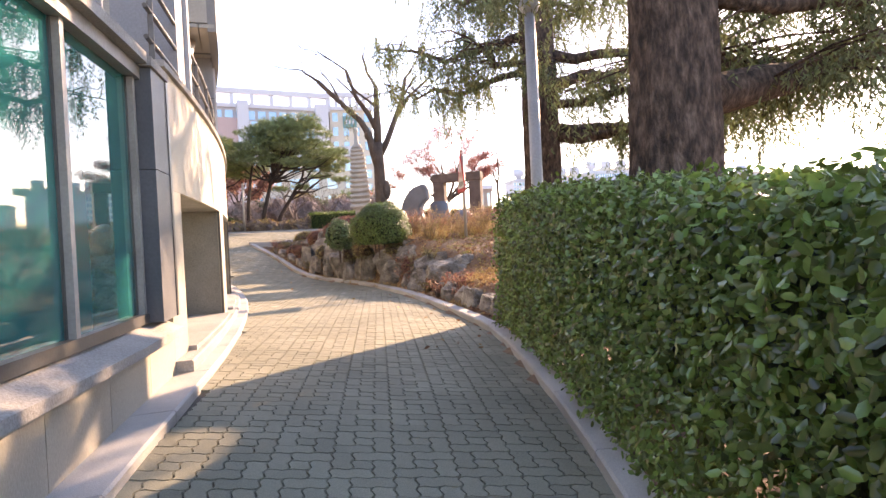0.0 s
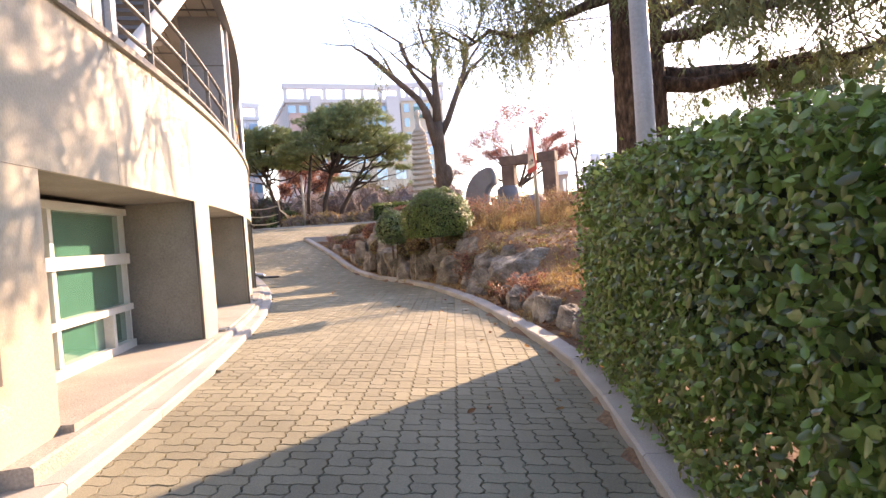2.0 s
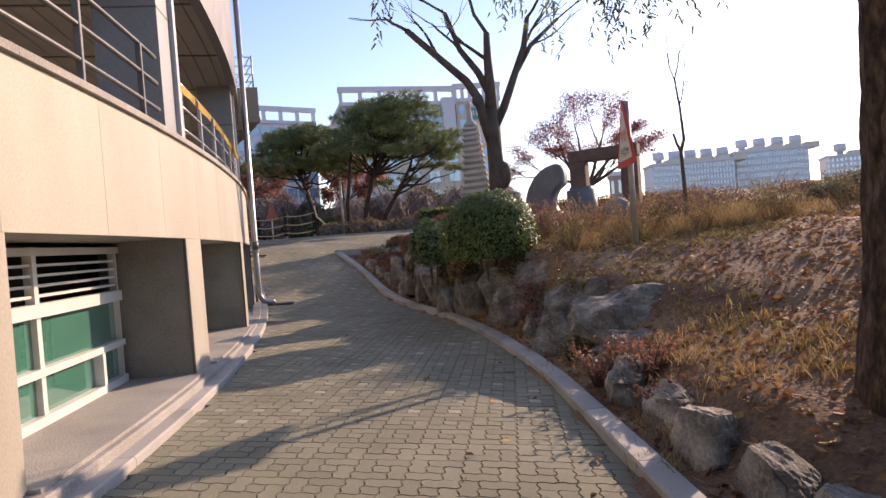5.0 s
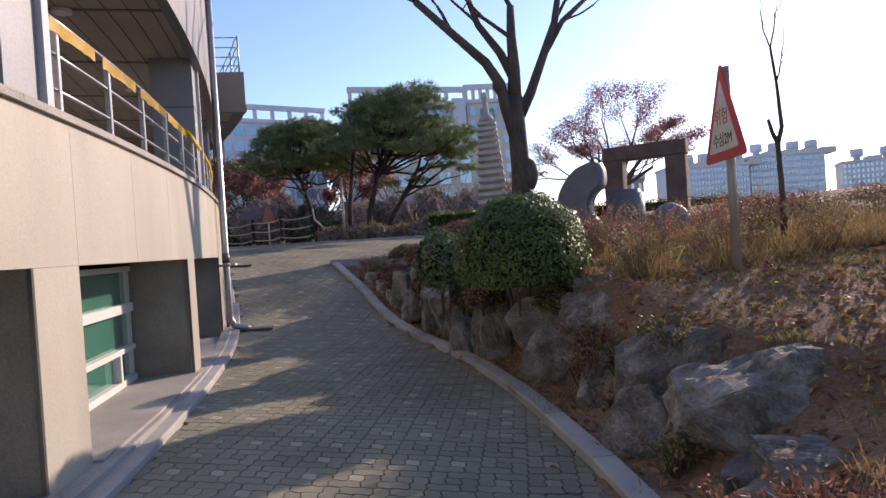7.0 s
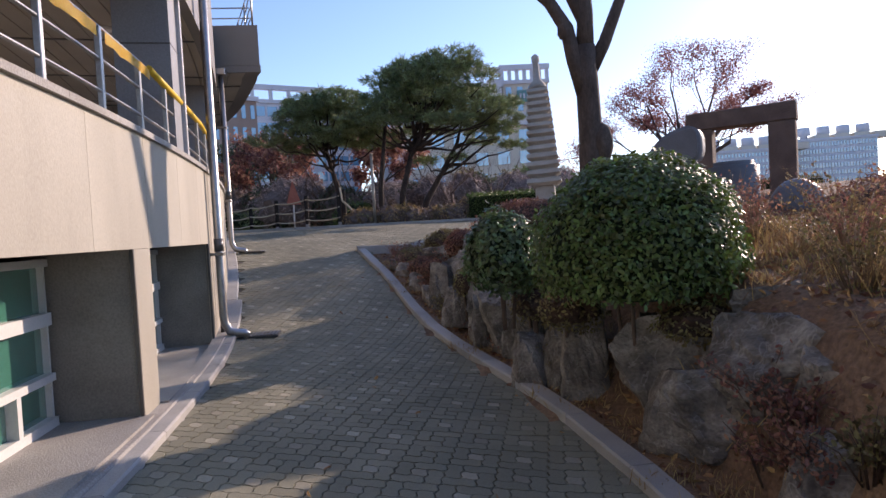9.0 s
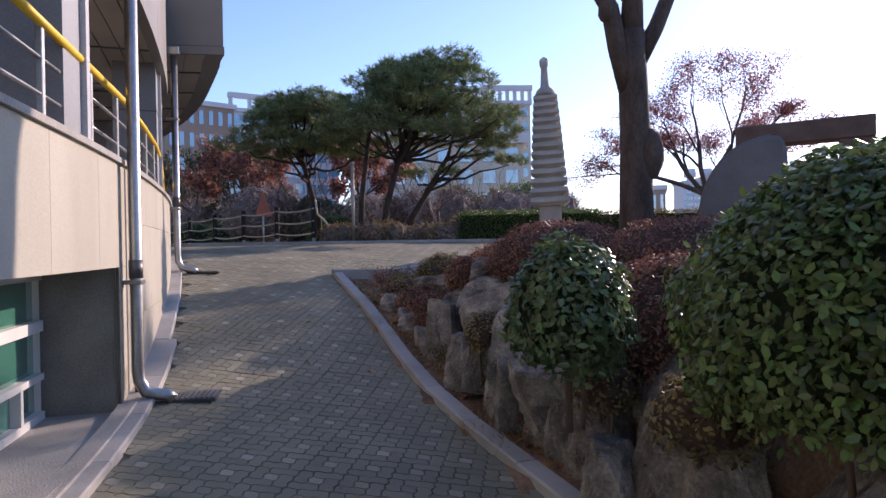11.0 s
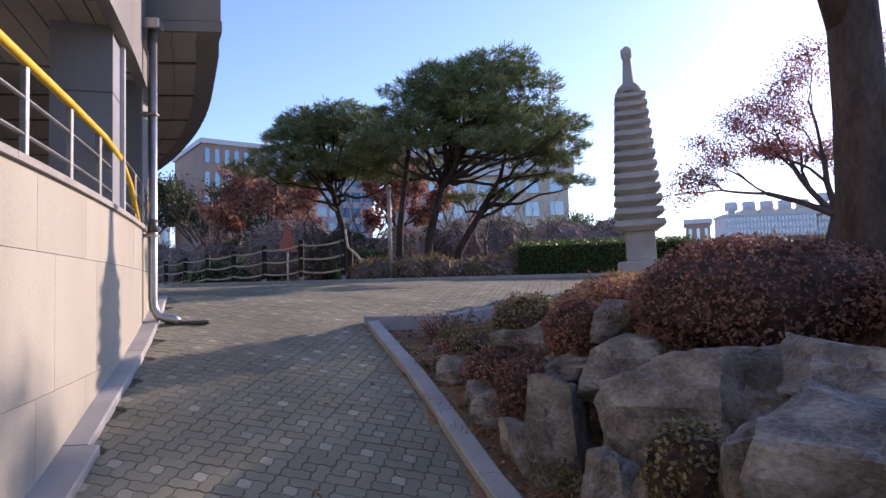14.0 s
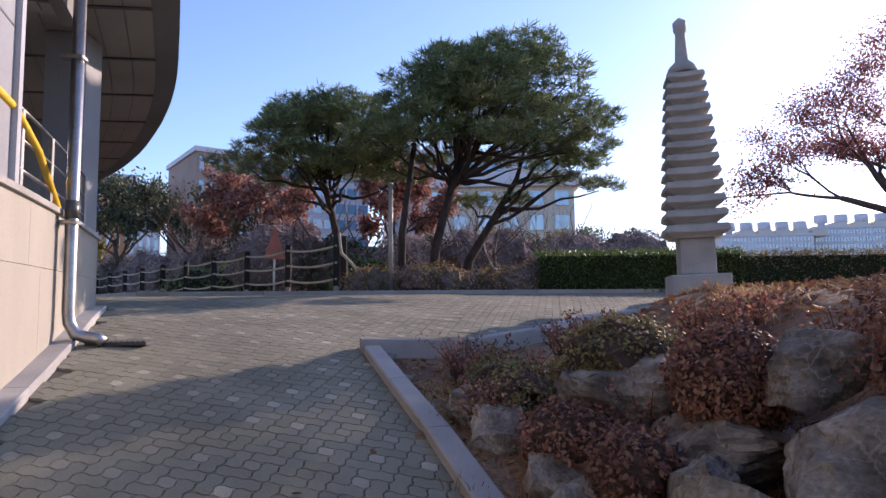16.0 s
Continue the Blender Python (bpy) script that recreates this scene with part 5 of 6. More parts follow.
pine((2.25, 31.0, 2.2), (-0.7, 0.0), pads(-0.5, 0, 2.55, 4.2, 1.8, 24, 1), 41, "bent garden pine with dense flat needle pads")
pine((3.95, 29.2, 2.2), (0.9, 0.2), pads(1.1, 0, 2.7, 4.85, 2.5, 40, 2), 42, "leaning red pine with a wide dark crown")
pine((4.7, 30.2, 2.2), (1.5, 0.0), [(2.7, 0, 3.0, 0.7, 0.25), (3.1, -0.2, 2.3, 0.5, 0.18), (2.4, 0.3, 3.5, 0.75, 0.25), (2.9, 0, 3.7, 0.6, 0.22), (1.9, -0.3, 3.2, 0.7, 0.25), (2.2, 0.2, 2.5, 0.55, 0.2), (1.2, 0.2, 2.0, 0.4, 0.18), (0.2, -0.3, 1.9, 0.35, 0.15)], 43, "slanting pine with outstretched needle pads", 0.1)
thin = thing("slim_tree", "slim pale trunk among the pines", "tree", at=(3.35, 29.3, 2.2))
part("trunk", tube([(0, 0, -0.3), (0.05, 0, 1.2), (0.3, 0, 3.0)], [0.085, 0.075, 0.05], 8), M_PINE_BARK, thin)
lp = thing("garden_lamp_post", "thin grey post among the pines", "post", at=(3.15, 28.9, 2.15))
part("pole", tube([(0, 0, -0.1), (0, 0, 2.1)], 0.045, 10), M_GALV, lp)
part("cap", tube([(0, 0, 2.1), (0, 0, 2.16)], [0.07, 0.03], 10), M_GALV, lp)

# ---- fence ----
fence = thing("rope_fence", "dark wooden post fence with three sagging ropes", "fence")
posts = [(2.1, 29.3), (1.0, 30.75)]
for k in range(8):
    posts.append((posts[-1][0] - 1.17, posts[-1][1] + 1.7))
for x, y in posts:
    g = ground(x, y)
    part("post", box(x - 0.06, x + 0.06, y - 0.06, y + 0.06, g - 0.1, g + 1.08, 0.012), M_POST, fence)
    part("footing", box(x - 0.05, x + 0.05, y - 0.1, y - 0.062, g - 0.05, g + 0.16, 0.005), M_KERB, fence, "pale concrete foot")
for (x0, y0), (x1, y1) in zip(posts, posts[1:]):
    for h in (0.3, 0.62, 0.95):
        g0, g1 = ground(x0, y0), ground(x1, y1)
        pts = []
        for k in range(9):
            t = k / 8
            pts.append((x0 + (x1 - x0) * t, y0 - 0.075 + (y1 - y0) * t, g0 + (g1 - g0) * t + h - 0.06 * 4 * t * (1 - t)))
        part("rope", tube(pts, 0.024, 6), M_ROPE, fence)
x, y = posts[0]
part("post", box(x + 0.1, x + 0.2, y - 0.05, y + 0.05, 2.0, 3.3, 0.012), M_POST, fence)
part("rope_tail", tube([(x + 0.05, y - 0.1, 3.35), (x + 0.1, y - 0.12, 2.95), (x + 0.3, y - 0.15, 2.75), (x + 0.55, y - 0.3, 2.4), (x + 0.9, y - 0.4, 2.17)], 0.03, 7), M_ROPE, fence)

# garden parasol-like closed cone sign behind the fence
cone = thing("garden_marker", "faded red triangular marker on a white stake", "marker", at=(0.3, 33.6, 2.2))
part("stake", tube([(0, 0, -0.1), (0, 0, 1.05)], 0.03, 8), M_WHITE, cone)
bm = bmesh.new()
bmesh.ops.create_cone(bm, cap_ends=True, segments=3, radius1=0.34, radius2=0.02, depth=0.85, matrix=Matrix.Translation((0, 0, 1.35)) @ Matrix.Rotation(radians(30), 4, "Z") @ Matrix.Diagonal((1, 0.3, 1, 1)))
part("triangle", bm, M_CONE, cone)

# ---- warning sign ----
sign = thing("warning_sign", "triangular red-bordered warning sign on a metal post", "sign")
sx, sy, sz = 5.88, 12.22, soil(5.9, 12.2) + 0.07
sign.matrix_world = pose(sx, sy, sz, 0, 0, -103)
part("post", tube([(0, 0.04, -0.3), (0, 0.04, 1.62)], 0.035, 12), M_GALV, sign)


def tri(w, z0, h, y0, y1, round_by):
    bm = bmesh.new()
    c = [(-w, z0), (w, z0), (0, z0 + h)]
    pts = []
    for i in range(3):
        p, a, b = Vector(c[i]), Vector(c[i - 1]), Vector(c[(i + 1) % 3])
        e0, e1 = p + (a - p).normalized() * round_by, p + (b - p).normalized() * round_by
        for t in (0, 0.25, 0.5, 0.75, 1):
            q = (1 - t) ** 2 * e0 + 2 * t * (1 - t) * p + t * t * e1
            pts.append(q)
    f0 = [bm.verts.new((q.x, y0, q.y)) for q in pts]
    f1 = [bm.verts.new((q.x, y1, q.y)) for q in pts]
    n = len(pts)
    bm.faces.new(f0)
    bm.faces.new(f1[::-1])
    for k in range(n):
        bm.faces.new((f0[k], f1[k], f1[(k + 1) % n], f0[(k + 1) % n]))
    bmesh.ops.recalc_face_normals(bm, faces=bm.faces)
    return bm


plate = part("plate", tri(0.42, 0.86, 0.8, -0.012, 0.004, 0.05), M_SIGN_RED, sign, "red enamel border")
part("face", tri(0.3, 0.935, 0.59, -0.017, -0.0125, 0.03), M_SIGN_WHITE, plate, "cream sign face")


def lettering(body, size, at, mat, parent):
    cu = bpy.data.curves.new("lettering", "FONT")
    cu.body, cu.size, cu.align_x, cu.extrude = body, size, "CENTER", 0.001
    tmp = bpy.data.objects.new("lettering", cu)
    me = bpy.data.meshes.new_from_object(tmp)
    bpy.data.objects.remove(tmp)
    ob = part("lettering", me, mat, parent)
    ob.matrix_local = Matrix.Translation(at) @ Matrix.Rotation(radians(90), 4, "X")
    return ob


lettering("\uc704\ud5d8", 0.15, (0.0, -0.0185, 1.16), M_INK_RED, plate)
lettering("\uc218\uc2ec2M", 0.125, (0.0, -0.0185, 0.985), M_INK, plate)

# ---- stone arch and sculptures ----
arch = thing("stone_arch", "rectangular brown stone frame standing on the terrace", "sculpture")
a, b = Vector((8.77, 20.26, 0)), Vector((9.73, 19.44, 0))
d = (b - a).normalized()
ang = math.degrees(math.atan2(d.y, d.x))
Lr = (b - a).length
arch.matrix_world = pose(a.x, a.y, 2.0, 0, 0, ang)
part("post", box(-0.2, 0.2, -0.18, 0.18, -0.3, 1.38, 0.015), M_ARCH, arch)
part("post", box(Lr - 0.2, Lr + 0.2, -0.18, 0.18, -0.3, 1.38, 0.015), M_ARCH, arch)
part("lintel", box(-0.22, Lr + 0.22, -0.185, 0.185, 1.384, 1.68, 0.015), M_ARCH, arch)
egg = thing("round_sculpture", "smooth dark split disc sculpture on the terrace", "sculpture", at=(7.05, 17.95, 1.85))
egg.matrix_world = pose(7.02, 17.98, 1.85, 0, 0, -39)


def slab(outline, y0, y1, bevel):
    """An upright slab with a smoothed outline in x and z."""
    pts = [Vector(p) for p in outline]
    for _ in range(2):
        pts = [q for p, n in zip(pts, pts[1:] + pts[:1]) for q in (p.lerp(n, 0.25), p.lerp(n, 0.75))]
    bm = bmesh.new()
    fa, fb = [bm.verts.new((p.x, y0, p.y)) for p in pts], [bm.verts.new((p.x, y1, p.y)) for p in pts]
    n = len(pts)
    rim = [bm.faces.new(fa), bm.faces.new(fb[::-1])]
    for k in range(n):
        bm.faces.new((fa[k], fb[k], fb[(k + 1) % n], fa[(k + 1) % n])).smooth = True
    bmesh.ops.recalc_face_normals(bm, faces=bm.faces)
    bmesh.ops.bevel(bm, geom=list({e for f in rim for e in f.edges}), offset=bevel, segments=3, affect="EDGES")
    return bm


part("disc", slab([(-0.4, -0.05), (-0.44, 0.4), (-0.36, 0.8), (-0.12, 1.12), (0.2, 1.24), (0.4, 1.24), (0.42, 0.85), (0.26, 0.76), (0.15, 0.58), (0.17, 0.35), (0.3, 0.22), (0.34, -0.05)], -0.22, 0.22, 0.03), M_SCULPT, egg)
part("ring", slab([(-0.42, -0.05), (-0.47, 0.4), (-0.39, 0.83), (-0.13, 1.17), (0.2, 1.28), (0.3, 1.27), (0.05, 1.1), (-0.2, 0.78), (-0.27, 0.4), (-0.25, -0.05)], -0.08, 0.3, 0.02), M_SCULPT, egg)
drumst = thing("stone_drum", "squat dark cylindrical stone with a rounded rim", "sculpture", at=(7.5, 17.3, 1.85))
bm = bmesh.new()
bmesh.ops.create_cone(bm, cap_ends=True, segments=36, radius1=0.3, radius2=0.3, depth=0.8, matrix=Matrix.Translation((0, 0, 0.32)))
bmesh.ops.bevel(bm, geom=[e for e in bm.edges if abs(e.verts[0].co.z - e.verts[1].co.z) < 1e-4], offset=0.06, segments=3, affect="EDGES")
smooth(part("drum", bm, M_SCULPT, drumst))
dome = thing("stone_dome", "low dark stone dome on the terrace", "sculpture", at=(8.0, 16.8, 1.9))
bm = bmesh.new()
bmesh.ops.create_uvsphere(bm, u_segments=28, v_segments=16, radius=1)
for v in bm.verts:
    v.co = Vector((v.co.x * 0.34, v.co.y * 0.3, max(-0.1, v.co.z * 0.4)))
smooth(part("dome", bm, M_SCULPT, dome))
base = thing("plinth", "low brown stone terrace edge under the sculptures", "plinth", kind="structure")
for k in range(9):
    p = Vector((7.0, 18.4, 0)).lerp(Vector((13.5, 13.9, 0)), k / 9)
    q = Vector((7.0, 18.4, 0)).lerp(Vector((13.5, 13.9, 0)), (k + 0.99) / 9)
    part("plinth_stone", kerb_stone((p.x, p.y), (q.x, q.y), 0.3, 0.0, lambda x, y: 1.98, base=-0.5), M_ARCH, base)

# ---- pagoda ----
pag = thing("stone_pagoda", "slender grey granite pagoda with thirteen stepped roofs", "pagoda")
pag.matrix_world = pose(7.43, 25.35, 2.15, 0, -1.6, -20)
part("base", box(-0.4, 0.4, -0.4, 0.4, -0.3, 0.2, 0.02), M_PAGODA, pag)
part("pedestal", box(-0.24, 0.24, -0.24, 0.24, 0.2, 0.72, 0.015), M_PAGODA, pag)


def roof_stone(z, w, h):
    bm = bmesh.new()
    lv = ((w * 0.74, 0), (w * 0.78, h * 0.12), (w * 0.99, h * 0.34), (w, h * 0.4), (w * 0.95, h * 0.86), (w * 0.72, h))
    rings = []
    for r, dz in lv:
        ring = []
        for k in range(8):
            a = k * math.pi / 4 + math.pi / 4
            corner = k % 2 == 0
            rr_ = r * (1.414 if corner else 1.0)
            ring.append(bm.verts.new((rr_ * math.cos(a), rr_ * math.sin(a), z + dz + (0.014 if corner and 0.3 * h < dz < h * 0.9 else 0))))
        rings.append(ring)
    for p, q in zip(rings, rings[1:]):
        for k in range(8):
            bm.faces.new((p[k], p[(k + 1) % 8], q[(k + 1) % 8], q[k]))
    bm.faces.new(rings[0][::-1])
    bm.faces.new(rings[-1])
    return bm


z = 0.72
for k in range(13):
    w = 0.425 - 0.0135 * k
    h = 0.19 - 0.0045 * k
    part("roof_tier", roof_stone(z, w, h), M_PAGODA, pag)
    z += h
    part("tier_body", box(-w * 0.66, w * 0.66, -w * 0.66, w * 0.66, z - 0.012, z + 0.03, 0.0), M_PAGODA, pag)
    z += 0.026
part("finial", tube([(0, 0, z), (0, 0, z + 0.12), (0, 0, z + 0.2), (0, 0, z + 0.62), (0, 0, z + 0.66), (0, 0, z + 0.8), (0, 0, z + 0.86)], [0.24, 0.19, 0.1, 0.07, 0.095, 0.1, 0.03], 8), M_PAGODA, pag)

# ---- hedges and planting beyond the walkway ----
def box_hedge(name, label, p, q, depth, h, mat, n, seed, size=0.05):
    r = np.random.default_rng(seed)
    p, q = np.array(p, float), np.array(q, float)
    d = (q - p) / np.linalg.norm(q - p)
    o = np.array([d[1], -d[0]])
    ob = thing(name, label, "hedge", "garden hedges", at=(p[0], p[1], ground(p[0], p[1])))
    s, t, u = r.random(n), r.random(n), r.random(n)
    top = u < 0.4
    across = np.where(top, t * depth, np.where(u < 0.9, depth, 0)) - depth
    zz = np.where(top, h, t * h) + r.normal(0, 0.02, n)
    xy = s[:, None] * (q - p) - across[:, None] * o * -1
    P = np.c_[xy, zz] + r.normal(0, 0.03, (n, 3))
    D = np.where(top[:, None], [0, 0, 1.0], np.r_[o, 0.3])
    part("foliage", leaf_mesh("foliage", P, D, size, 0.6, 0.2, 0.8, r), mat, ob, kind="stuff")
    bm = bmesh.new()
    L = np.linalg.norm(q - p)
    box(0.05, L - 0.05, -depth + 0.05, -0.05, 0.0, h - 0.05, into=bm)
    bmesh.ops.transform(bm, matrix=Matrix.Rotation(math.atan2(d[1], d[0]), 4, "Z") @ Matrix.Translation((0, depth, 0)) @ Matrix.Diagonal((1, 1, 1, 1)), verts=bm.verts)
    # dark filler block, coloured as the shade inside the hedge
    part("inner_shade", bm, M_CORE, ob)
    return ob


box_hedge("box_hedge", "dense dark green clipped hedge beside the pagoda", (5.9, 28.4), (9.6, 27.6), 0.9, 0.75, M_BOX, 7000, 61)
box_hedge("bare_hedge", "thin brownish hedge along the upper walkway", (9.2, 27.7), (16, 26.4), 0.8, 0.72, M_OLIVE, 6000, 62)
r = random.Random(31)
for k in range(14):
    x = 2.7 + 0.27 * k + r.uniform(-0.1, 0.1)
    yy = 29.1 - 0.05 * k + r.uniform(0, 0.5)
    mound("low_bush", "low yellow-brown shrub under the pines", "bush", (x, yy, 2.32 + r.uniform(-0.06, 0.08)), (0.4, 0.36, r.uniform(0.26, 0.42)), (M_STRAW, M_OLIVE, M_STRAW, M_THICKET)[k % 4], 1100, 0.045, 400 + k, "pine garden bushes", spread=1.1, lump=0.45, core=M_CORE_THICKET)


def simple_tree(name, label, at, height, crown, mat, seed, leaves=2600, size=0.13, bare=False):
    r, tips, bm = random.Random(seed), [], bmesh.new()
    g = np.random.default_rng(seed)
    ob = thing(name, label, "tree", "garden trees", at=at)
    tube([(0, 0, -0.3), (r.gauss(0, 0.1), 0, height * 0.25), (r.gauss(0, 0.15), 0, height * 0.45)], [0.03 * height, 0.024 * height, 0.018 * height], 8, into=bm)
    for k in range(6):
        a = k * 1.05 + r.uniform(-0.3, 0.3)
        branching(bm, (0, 0, height * r.uniform(0.2, 0.45)), (math.cos(a), math.sin(a), r.uniform(0.5, 1.6)), crown * 0.55, 0.01 * height, 2 if not bare else 3, r, tips, 0.5, 0.12)
    part("trunk", bm, M_BARK if not bare else M_TWIG, ob)
    if leaves:
        T = np.array([tuple(tips[r.randrange(len(tips))][0]) for _ in range(int(leaves * 1.7))])
        T += g.normal(0, 0.12 * crown * 0.5, T.shape)
        part("crown", leaf_mesh("crown", T, g.normal(0, 1, T.shape), size, 0.6, 0.25, 0.3, g), mat, ob, kind="stuff")
    return ob


for k, (x, y, h, c, mat, n, bare) in enumerate((
        (-0.6, 38, 4.6, 2.6, M_RUST, 2600, False), (3.6, 36, 4.0, 2.4, M_RUST, 2600, False), (5.6, 37, 3.6, 2.4, M_TWIG, 0, True), (-3.2, 39, 3.4, 2.4, M_TWIG, 0, True), (1.2, 35, 3.2, 2.0, M_TWIG, 0, True),
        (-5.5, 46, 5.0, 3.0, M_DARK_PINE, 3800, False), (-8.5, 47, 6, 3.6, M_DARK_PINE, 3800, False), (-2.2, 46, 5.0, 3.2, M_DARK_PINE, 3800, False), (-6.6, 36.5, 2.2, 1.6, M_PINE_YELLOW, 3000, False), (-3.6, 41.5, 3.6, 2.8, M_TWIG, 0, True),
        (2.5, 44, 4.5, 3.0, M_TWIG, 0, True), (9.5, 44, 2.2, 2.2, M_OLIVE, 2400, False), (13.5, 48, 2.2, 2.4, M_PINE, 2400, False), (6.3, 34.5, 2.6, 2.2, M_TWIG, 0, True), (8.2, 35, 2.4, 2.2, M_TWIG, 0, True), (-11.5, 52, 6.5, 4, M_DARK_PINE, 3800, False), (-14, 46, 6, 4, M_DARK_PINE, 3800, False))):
    label = "leafless grey twiggy garden tree" if bare else {"autumn_leaf_rust": "small tree with rusty red autumn leaves", "shaded_pine_needle": "dark dense pine at the garden edge", "pine_needle": "dark dense evergreen garden tree", "pine_needle_sunlit_yellow": "yellow-green feathery garden conifer", "shrub_leaf_olive": "olive-brown rounded leafy garden tree"}[mat.name]
    simple_tree("bare_tree" if bare else "garden_tree", label, (x, y, 2.2), h, c, mat, 500 + k, n, 0.17, bare)
r = random.Random(71)
for k in range(22):
    x, y = r.uniform(-8, 9), r.uniform(32.5, 40)
    if y < 31.5 - 1.43 * (x - 0.6):
        continue
    mound("topiary_bush", "rounded dull green garden shrub", "bush", (x, y, 2.4 + r.uniform(0, 0.3)), (r.uniform(0.6, 1.1), r.uniform(0.6, 1.0), r.uniform(0.4, 0.7)), r.choice((M_OLIVE, M_PINE, M_BOX)), 1500, 0.08, 600 + k, "garden shrubs", spread=0.9, lump=0.2)

r = random.Random(73)
for k in range(34):
    x = -15 + 28 * (k + r.random()) / 34
    y = max(33.5, 31.5 - 1.43 * (x - 0.6) + 2.5) + r.uniform(0, 4) if x < 0.6 else r.uniform(34, 39)
    h = r.uniform(0.8, 1.35)
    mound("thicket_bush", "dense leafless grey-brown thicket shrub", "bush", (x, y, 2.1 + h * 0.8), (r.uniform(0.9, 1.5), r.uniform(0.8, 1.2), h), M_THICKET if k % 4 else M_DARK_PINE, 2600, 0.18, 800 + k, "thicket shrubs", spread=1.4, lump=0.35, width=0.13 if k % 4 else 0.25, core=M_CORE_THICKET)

# ---- distant buildings ----
EYE = Vector((2.6, 7.5, 1.9))
def far_frame(az, dist):
    a = radians(az)
    return EYE.x + math.sin(a) * dist, EYE.y + math.cos(a) * dist


def tower(name, label, az0, az1, dist, el, mat, rows, cols, win, depth=25, turn=0.0, glass=None, floor_z=-4, roof_frame=False, group="distant buildings"):
    """A far block whose front spans two bearings, with each window its own part."""
    x0, y0 = far_frame(az0, dist)
    x1, y1 = far_frame(az1, dist + turn)
    L = math.hypot(x1 - x0, y1 - y0)
    top = EYE.z + math.tan(radians(el)) * dist
    ob = thing(name, label, "building", group)
    ob.matrix_world = pose(x0, y0, 0, 0, 0, math.degrees(math.atan2(y1 - y0, x1 - x0)))
    part("wall", box(0, L, 0, depth, floor_z, top), mat, ob)
    part("roof", box(-0.4, L + 0.4, -0.4, depth + 0.4, top, top + 0.9), M_BLD_WHITE, ob)
    cw, rh = L / cols, (top - 3) / rows
    me = box(-cw * win / 2, cw * win / 2, -0.12, 0.1, -rh * 0.3, rh * 0.3)
    shared = bpy.data.meshes.new("window")
    me.to_mesh(shared)
    me.free()
    shared.materials.append(glass or M_BLUEGLASS)
    for i in range(cols):
        for j in range(rows):
            w = new("window", shared)
            w.parent = ob
            w.location = ((i + 0.5) * cw, 0, 3 + (j + 0.5) * rh)
    if roof_frame:
        for i in range(7):
            part("roof_post", box(L * i / 6 - 0.4, L * i / 6 + 0.4, 0, 1, top + 0.9, top + 3.4), M_BLD_WHITE, ob)
        part("roof_beam", box(-0.6, L + 0.6, -0.2, 1.2, top + 3.4, top + 4.6), M_BLD_WHITE, ob)
    return ob, L, top


main, L, top = tower("main_building", "large pale campus block with blue glass bands", 2.7, 13.0, 150, 12.5, M_BLD_GREY, 9, 11, 0.72, 30, 6, roof_frame=True)
part("glass_band", box(L * 0.3, L * 0.86, -0.5, 0.2, top - 11, top - 3.2), M_BLUEGLASS, main, "blue curtain wall")
for k in range(7):
    part("glass_mullion", box(L * (0.3 + 0.093 * k), L * (0.3 + 0.093 * k) + 0.3, -0.7, -0.45, top - 11, top - 3.2), M_BLD_WHITE, main)
part("pink_panel", box(0.5, L * 0.2, -0.35, 0.1, 2, top - 2.5), M_BLD_PINK, main)
part("service_tower", box(L * 0.2, L * 0.29, -1.5, 0.2, -4, top + 1.5), M_BLD_WHITE, main)
part("service_tower", box(L * 0.87, L * 0.985, -1.5, 0.2, -4, top + 1.5), M_BLD_WHITE, main)
wing, L2, top2 = tower("side_wing", "cream end wing of the campus block with a teal roof sign", 13.1, 17.0, 156, 12.2, M_BLD_CREAM, 9, 4, 0.5, 26, 2, roof_frame=True)
part("roof_sign", box(L2 * 0.3, L2 * 0.62, -0.6, -0.2, top2 - 4.4, top2 - 1.6), M_GREEN_SIGN, wing, "teal sign panel")
for k in range(3):
    part("sign_mark", box(L2 * (0.36 + 0.08 * k), L2 * (0.36 + 0.08 * k) + 0.4, -0.7, -0.62, top2 - 3.6, top2 - 2.4), M_BLD_WHITE, wing)
tower("left_building", "pale blue-grey campus block with ribbon windows", -8.6, 0.2, 165, 11.5, M_BLD_WHITE, 8, 9, 0.8, 25, 8, roof_frame=True)
tower("brick_building", "brown brick block with small windows", -13.5, -8.3, 128, 11.9, M_BRICK, 6, 7, 0.45, 20, 4)
tower("orange_building", "orange rendered apartment block", -20.6, -18.0, 138, 9.4, M_ORANGE, 5, 4, 0.4, 20)
tower("white_house", "white low building among trees", -17.7, -15.6, 98, 8.1, M_BLD_WHITE, 3, 4, 0.5, 12)
def apartments(az0, az1, dist, el, label, n):
    ob, L, top = tower("apartment_block", label, az0, az1, dist, el, M_BLD_WHITE, 9, 26, 0.55, 14, 10, floor_z=-20, group="apartment blocks")
    for k in range(n):
        x = L * (k + 0.6) / n
        part("water_tank", tube([(x, 5, top), (x, 5, top + 2.4), (x, 5, top + 2.6), (x, 5, top + 5.6)], [1.3, 1.3, 2.3, 2.3], 12), M_BLD_WHITE, ob)
        part("stair_head", box(x + 3, x + 8, 2, 10, top, top + 2.4), M_BLD_CREAM, ob)


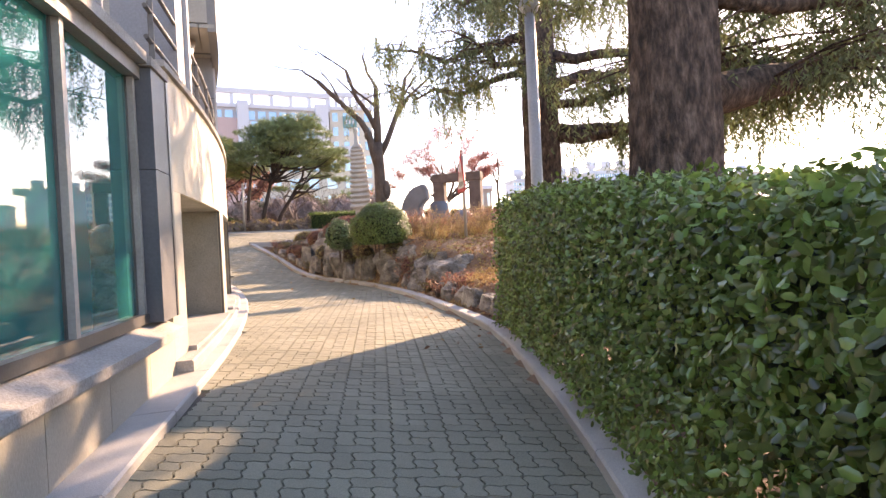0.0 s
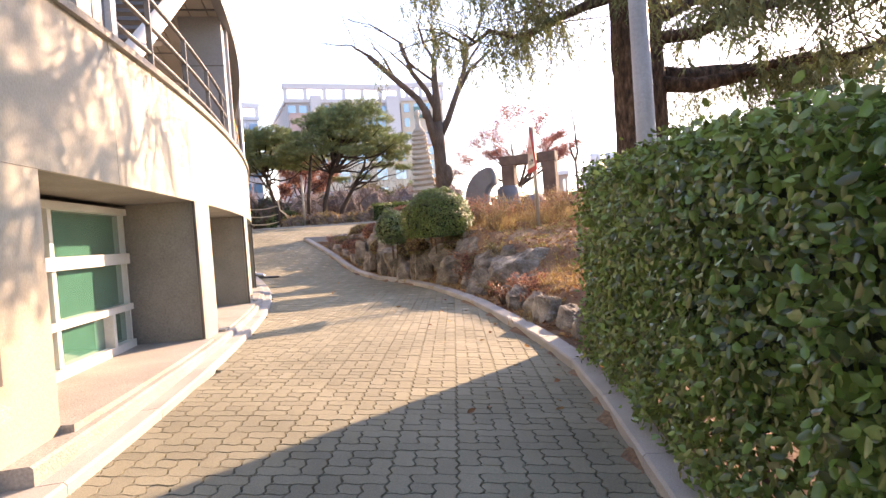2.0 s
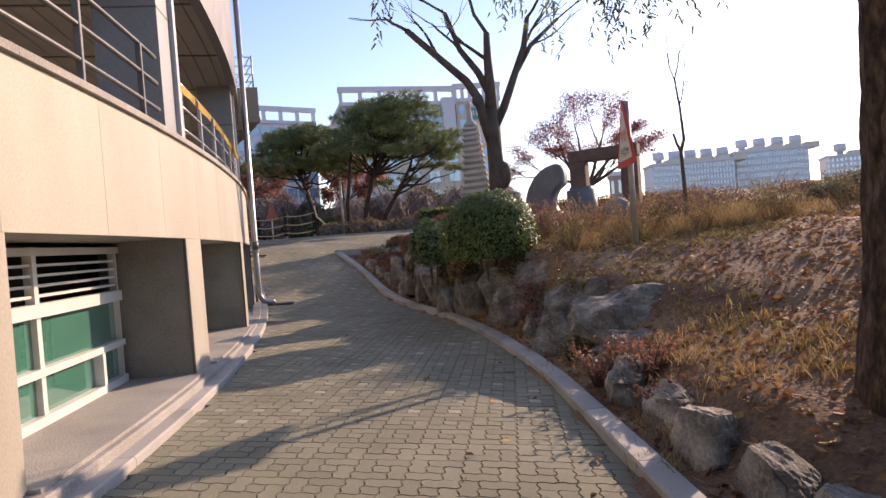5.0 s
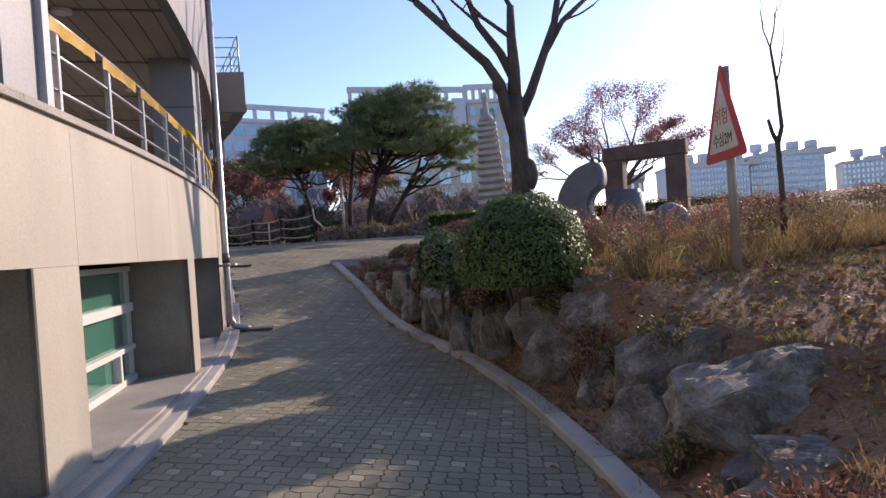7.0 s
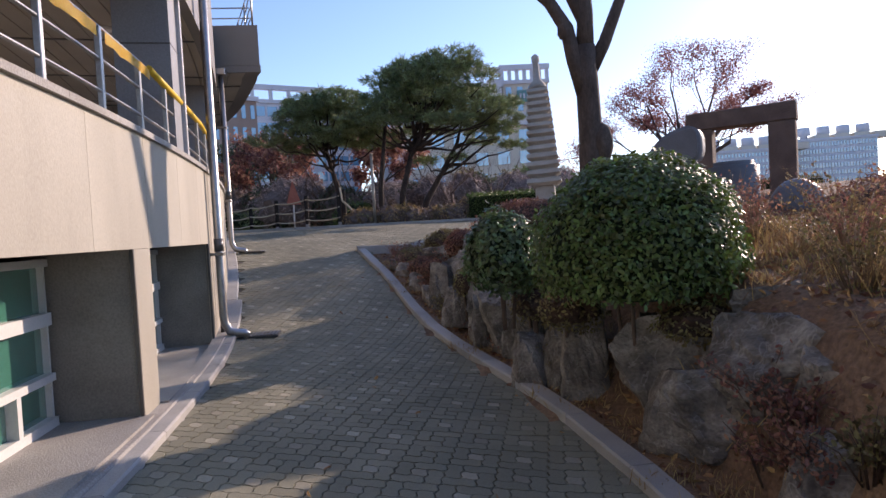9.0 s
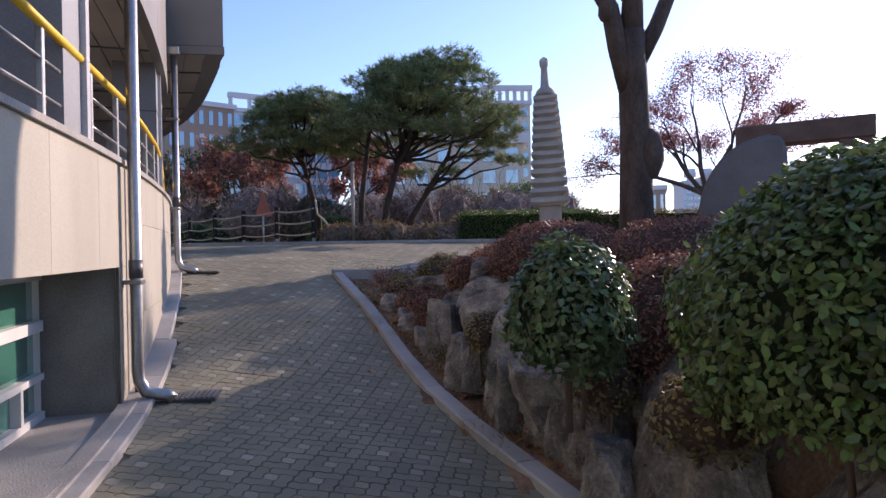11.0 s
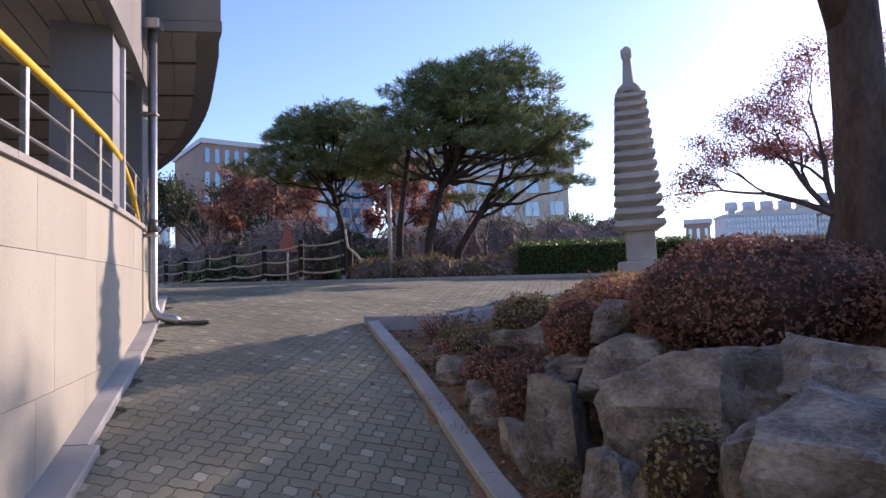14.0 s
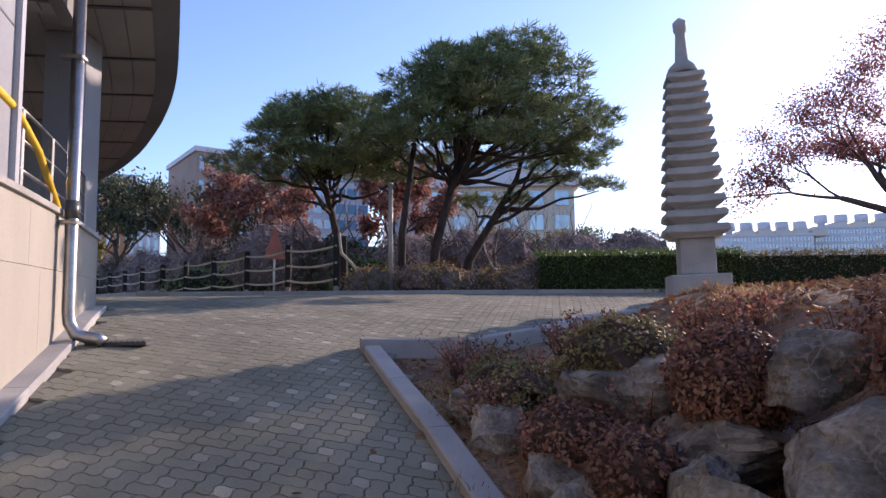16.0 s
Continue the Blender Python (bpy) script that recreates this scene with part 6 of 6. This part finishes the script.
apartments(29.8, 36.2, 260, 4.9, "pale apartment slab with rooftop tanks", 5)
apartments(36.3, 41.5, 280, 5.2, "tall pale apartment slab with rooftop tanks", 4)
apartments(42.6, 50, 300, 4.0, "distant apartment slab in haze", 4)
tower("brick_house", "small brick house with rooftop vents", 26.2, 28.0, 140, 4.4, M_BRICK, 2, 3, 0.4, 10)
tower("cream_building", "cream low office block with rows of windows behind the pines", 4.29, 15.40, 49.0, 8.37, M_BLD_CREAM, 4, 6, 0.55, 10)
tower("low_houses", "low row of pale houses", 15.8, 21.5, 170, 2.2, M_BLD_CREAM, 2, 9, 0.4, 10)

# ---- pavers ----
# wavy interlocking blocks: four two-to-one blocks turning round one small square
PW = 0.095
CELLS = ((0, 0, 2, 1), (2, 0, 3, 2), (1, 2, 3, 3), (0, 1, 1, 3), (1, 1, 2, 2))
PA = radians(-17)


def wave(v):
    q = (v / PW) % 1.0
    return (4 * q if q < 0.25 else 2 - 4 * q if q < 0.75 else 4 * q - 4)


def paver_outline(cell, gap):
    """Outline of one block; every edge follows the same zigzag, less the joint."""
    x0, y0, x1, y1 = [c * PW for c in cell]
    pts = []
    for (ax, ay), (bx, by) in (((x0, y0), (x1, y0)), ((x1, y0), (x1, y1)), ((x1, y1), (x0, y1)), ((x0, y1), (x0, y0))):
        n = round(4 * (abs(bx - ax) + abs(by - ay)) / PW)
        for k in range(n):
            pts.append((ax + (bx - ax) * k / n, ay + (by - ay) * k / n))
    cx, cy = (x0 + x1) / 2, (y0 + y1) / 2
    out = []
    for x, y in pts:
        sx, sy = (x - cx) * (1 - 2 * gap / (x1 - x0)), (y - cy) * (1 - 2 * gap / (y1 - y0))
        out.append((cx + sx + 0.0085 * wave(y), cy + sy + 0.006 * wave(x)))
    return out


SHAPES = [(paver_outline(c, 0.002), paver_outline(c, 0.0046)) for c in CELLS]
ca, sn = math.cos(PA), math.sin(PA)
units = []
for i in range(-70, 90):
    for j in range(-20, 125):
        u, v = i * 3 * PW, j * 3 * PW
        x, y = u * ca - v * sn, u * sn + v * ca
        mx, my = x + 1.5 * PW, y + 1.2 * PW
        if -1.2 < my < 22.45:
            if wall_x(my) + 0.1 < mx < kerb_x(my) + 0.1:
                units.append((x, y))
        elif 22.45 <= my < 28.2 and -6 < mx < 9.5 and not (mx > 2.6 and my < cross_y(mx) + 0.1) and mx > wall_x(min(my, 24.5)) + 0.1 - max(0, my - 24.5) * 2.5:
            units.append((x, y))
near = [u for u in units if 3.4 < u[1] < 6.2 and 1.0 < u[0] < 3.1][:58]
near_set = set(near)
tilt = lambda x, y: ((ground(x + 0.1, y) - ground(x, y)) / 0.1, (ground(x, y + 0.1) - ground(x, y)) / 0.1)
meshes = []
for lo, hi in SHAPES:
    n = len(lo)
    m = bpy.data.meshes.new("paver")
    m.from_pydata([(x, y, -0.02) for x, y in lo] + [(x, y, 0) for x, y in hi], [], [(k, (k + 1) % n, n + (k + 1) % n, n + k) for k in range(n)] + [tuple(range(n, 2 * n))])
    m.materials.append(M_PAVER)
    meshes.append(m)
r = random.Random(99)
for x, y in near:
    gx, gy = tilt(x, y)
    base = Matrix.Translation((x, y, ground(x, y))) @ Vector((0, 0, 1)).rotation_difference(Vector((-gx, -gy, 1))).to_matrix().to_4x4() @ Matrix.Rotation(PA, 4, "Z")
    for m in meshes:
        ob = new("paver", m)
        ob.parent = pavement
        ob.matrix_world = base @ Matrix.Translation((0, 0, r.gauss(0, 0.0008)))
fields = {"paver_field": ([], [], M_PAVER_BED), "pale_paver_field": ([], [], M_PAVER_LIGHT)}
for x, y in units:
    if (x, y) in near_set:
        continue
    g0 = ground(x, y)
    gx, gy = tilt(x, y)
    for c, (lo, hi) in enumerate(SHAPES):
        pale = c == 4 and y > 9.5 and r.random() < 0.75
        vs, fs, _ = fields["pale_paver_field" if pale else "paver_field"]
        dz = r.gauss(0, 0.0008)
        o, n = len(vs), len(lo)
        for pts, h in ((lo, -0.02), (hi, 0.0)):
            for u, v in pts:
                wx, wy = u * ca - v * sn, u * sn + v * ca
                vs.append((x + wx, y + wy, g0 + gx * wx + gy * wy + h + dz))
        fs += [(o + k, o + (k + 1) % n, o + n + (k + 1) % n, o + n + k) for k in range(n)]
        fs.append(tuple(range(o + n, o + 2 * n)))
for name, (vs, fs, mat) in fields.items():
    m = bpy.data.meshes.new(name)
    m.from_pydata(vs, [], fs)
    part(name, m, mat, pavement, kind="stuff")
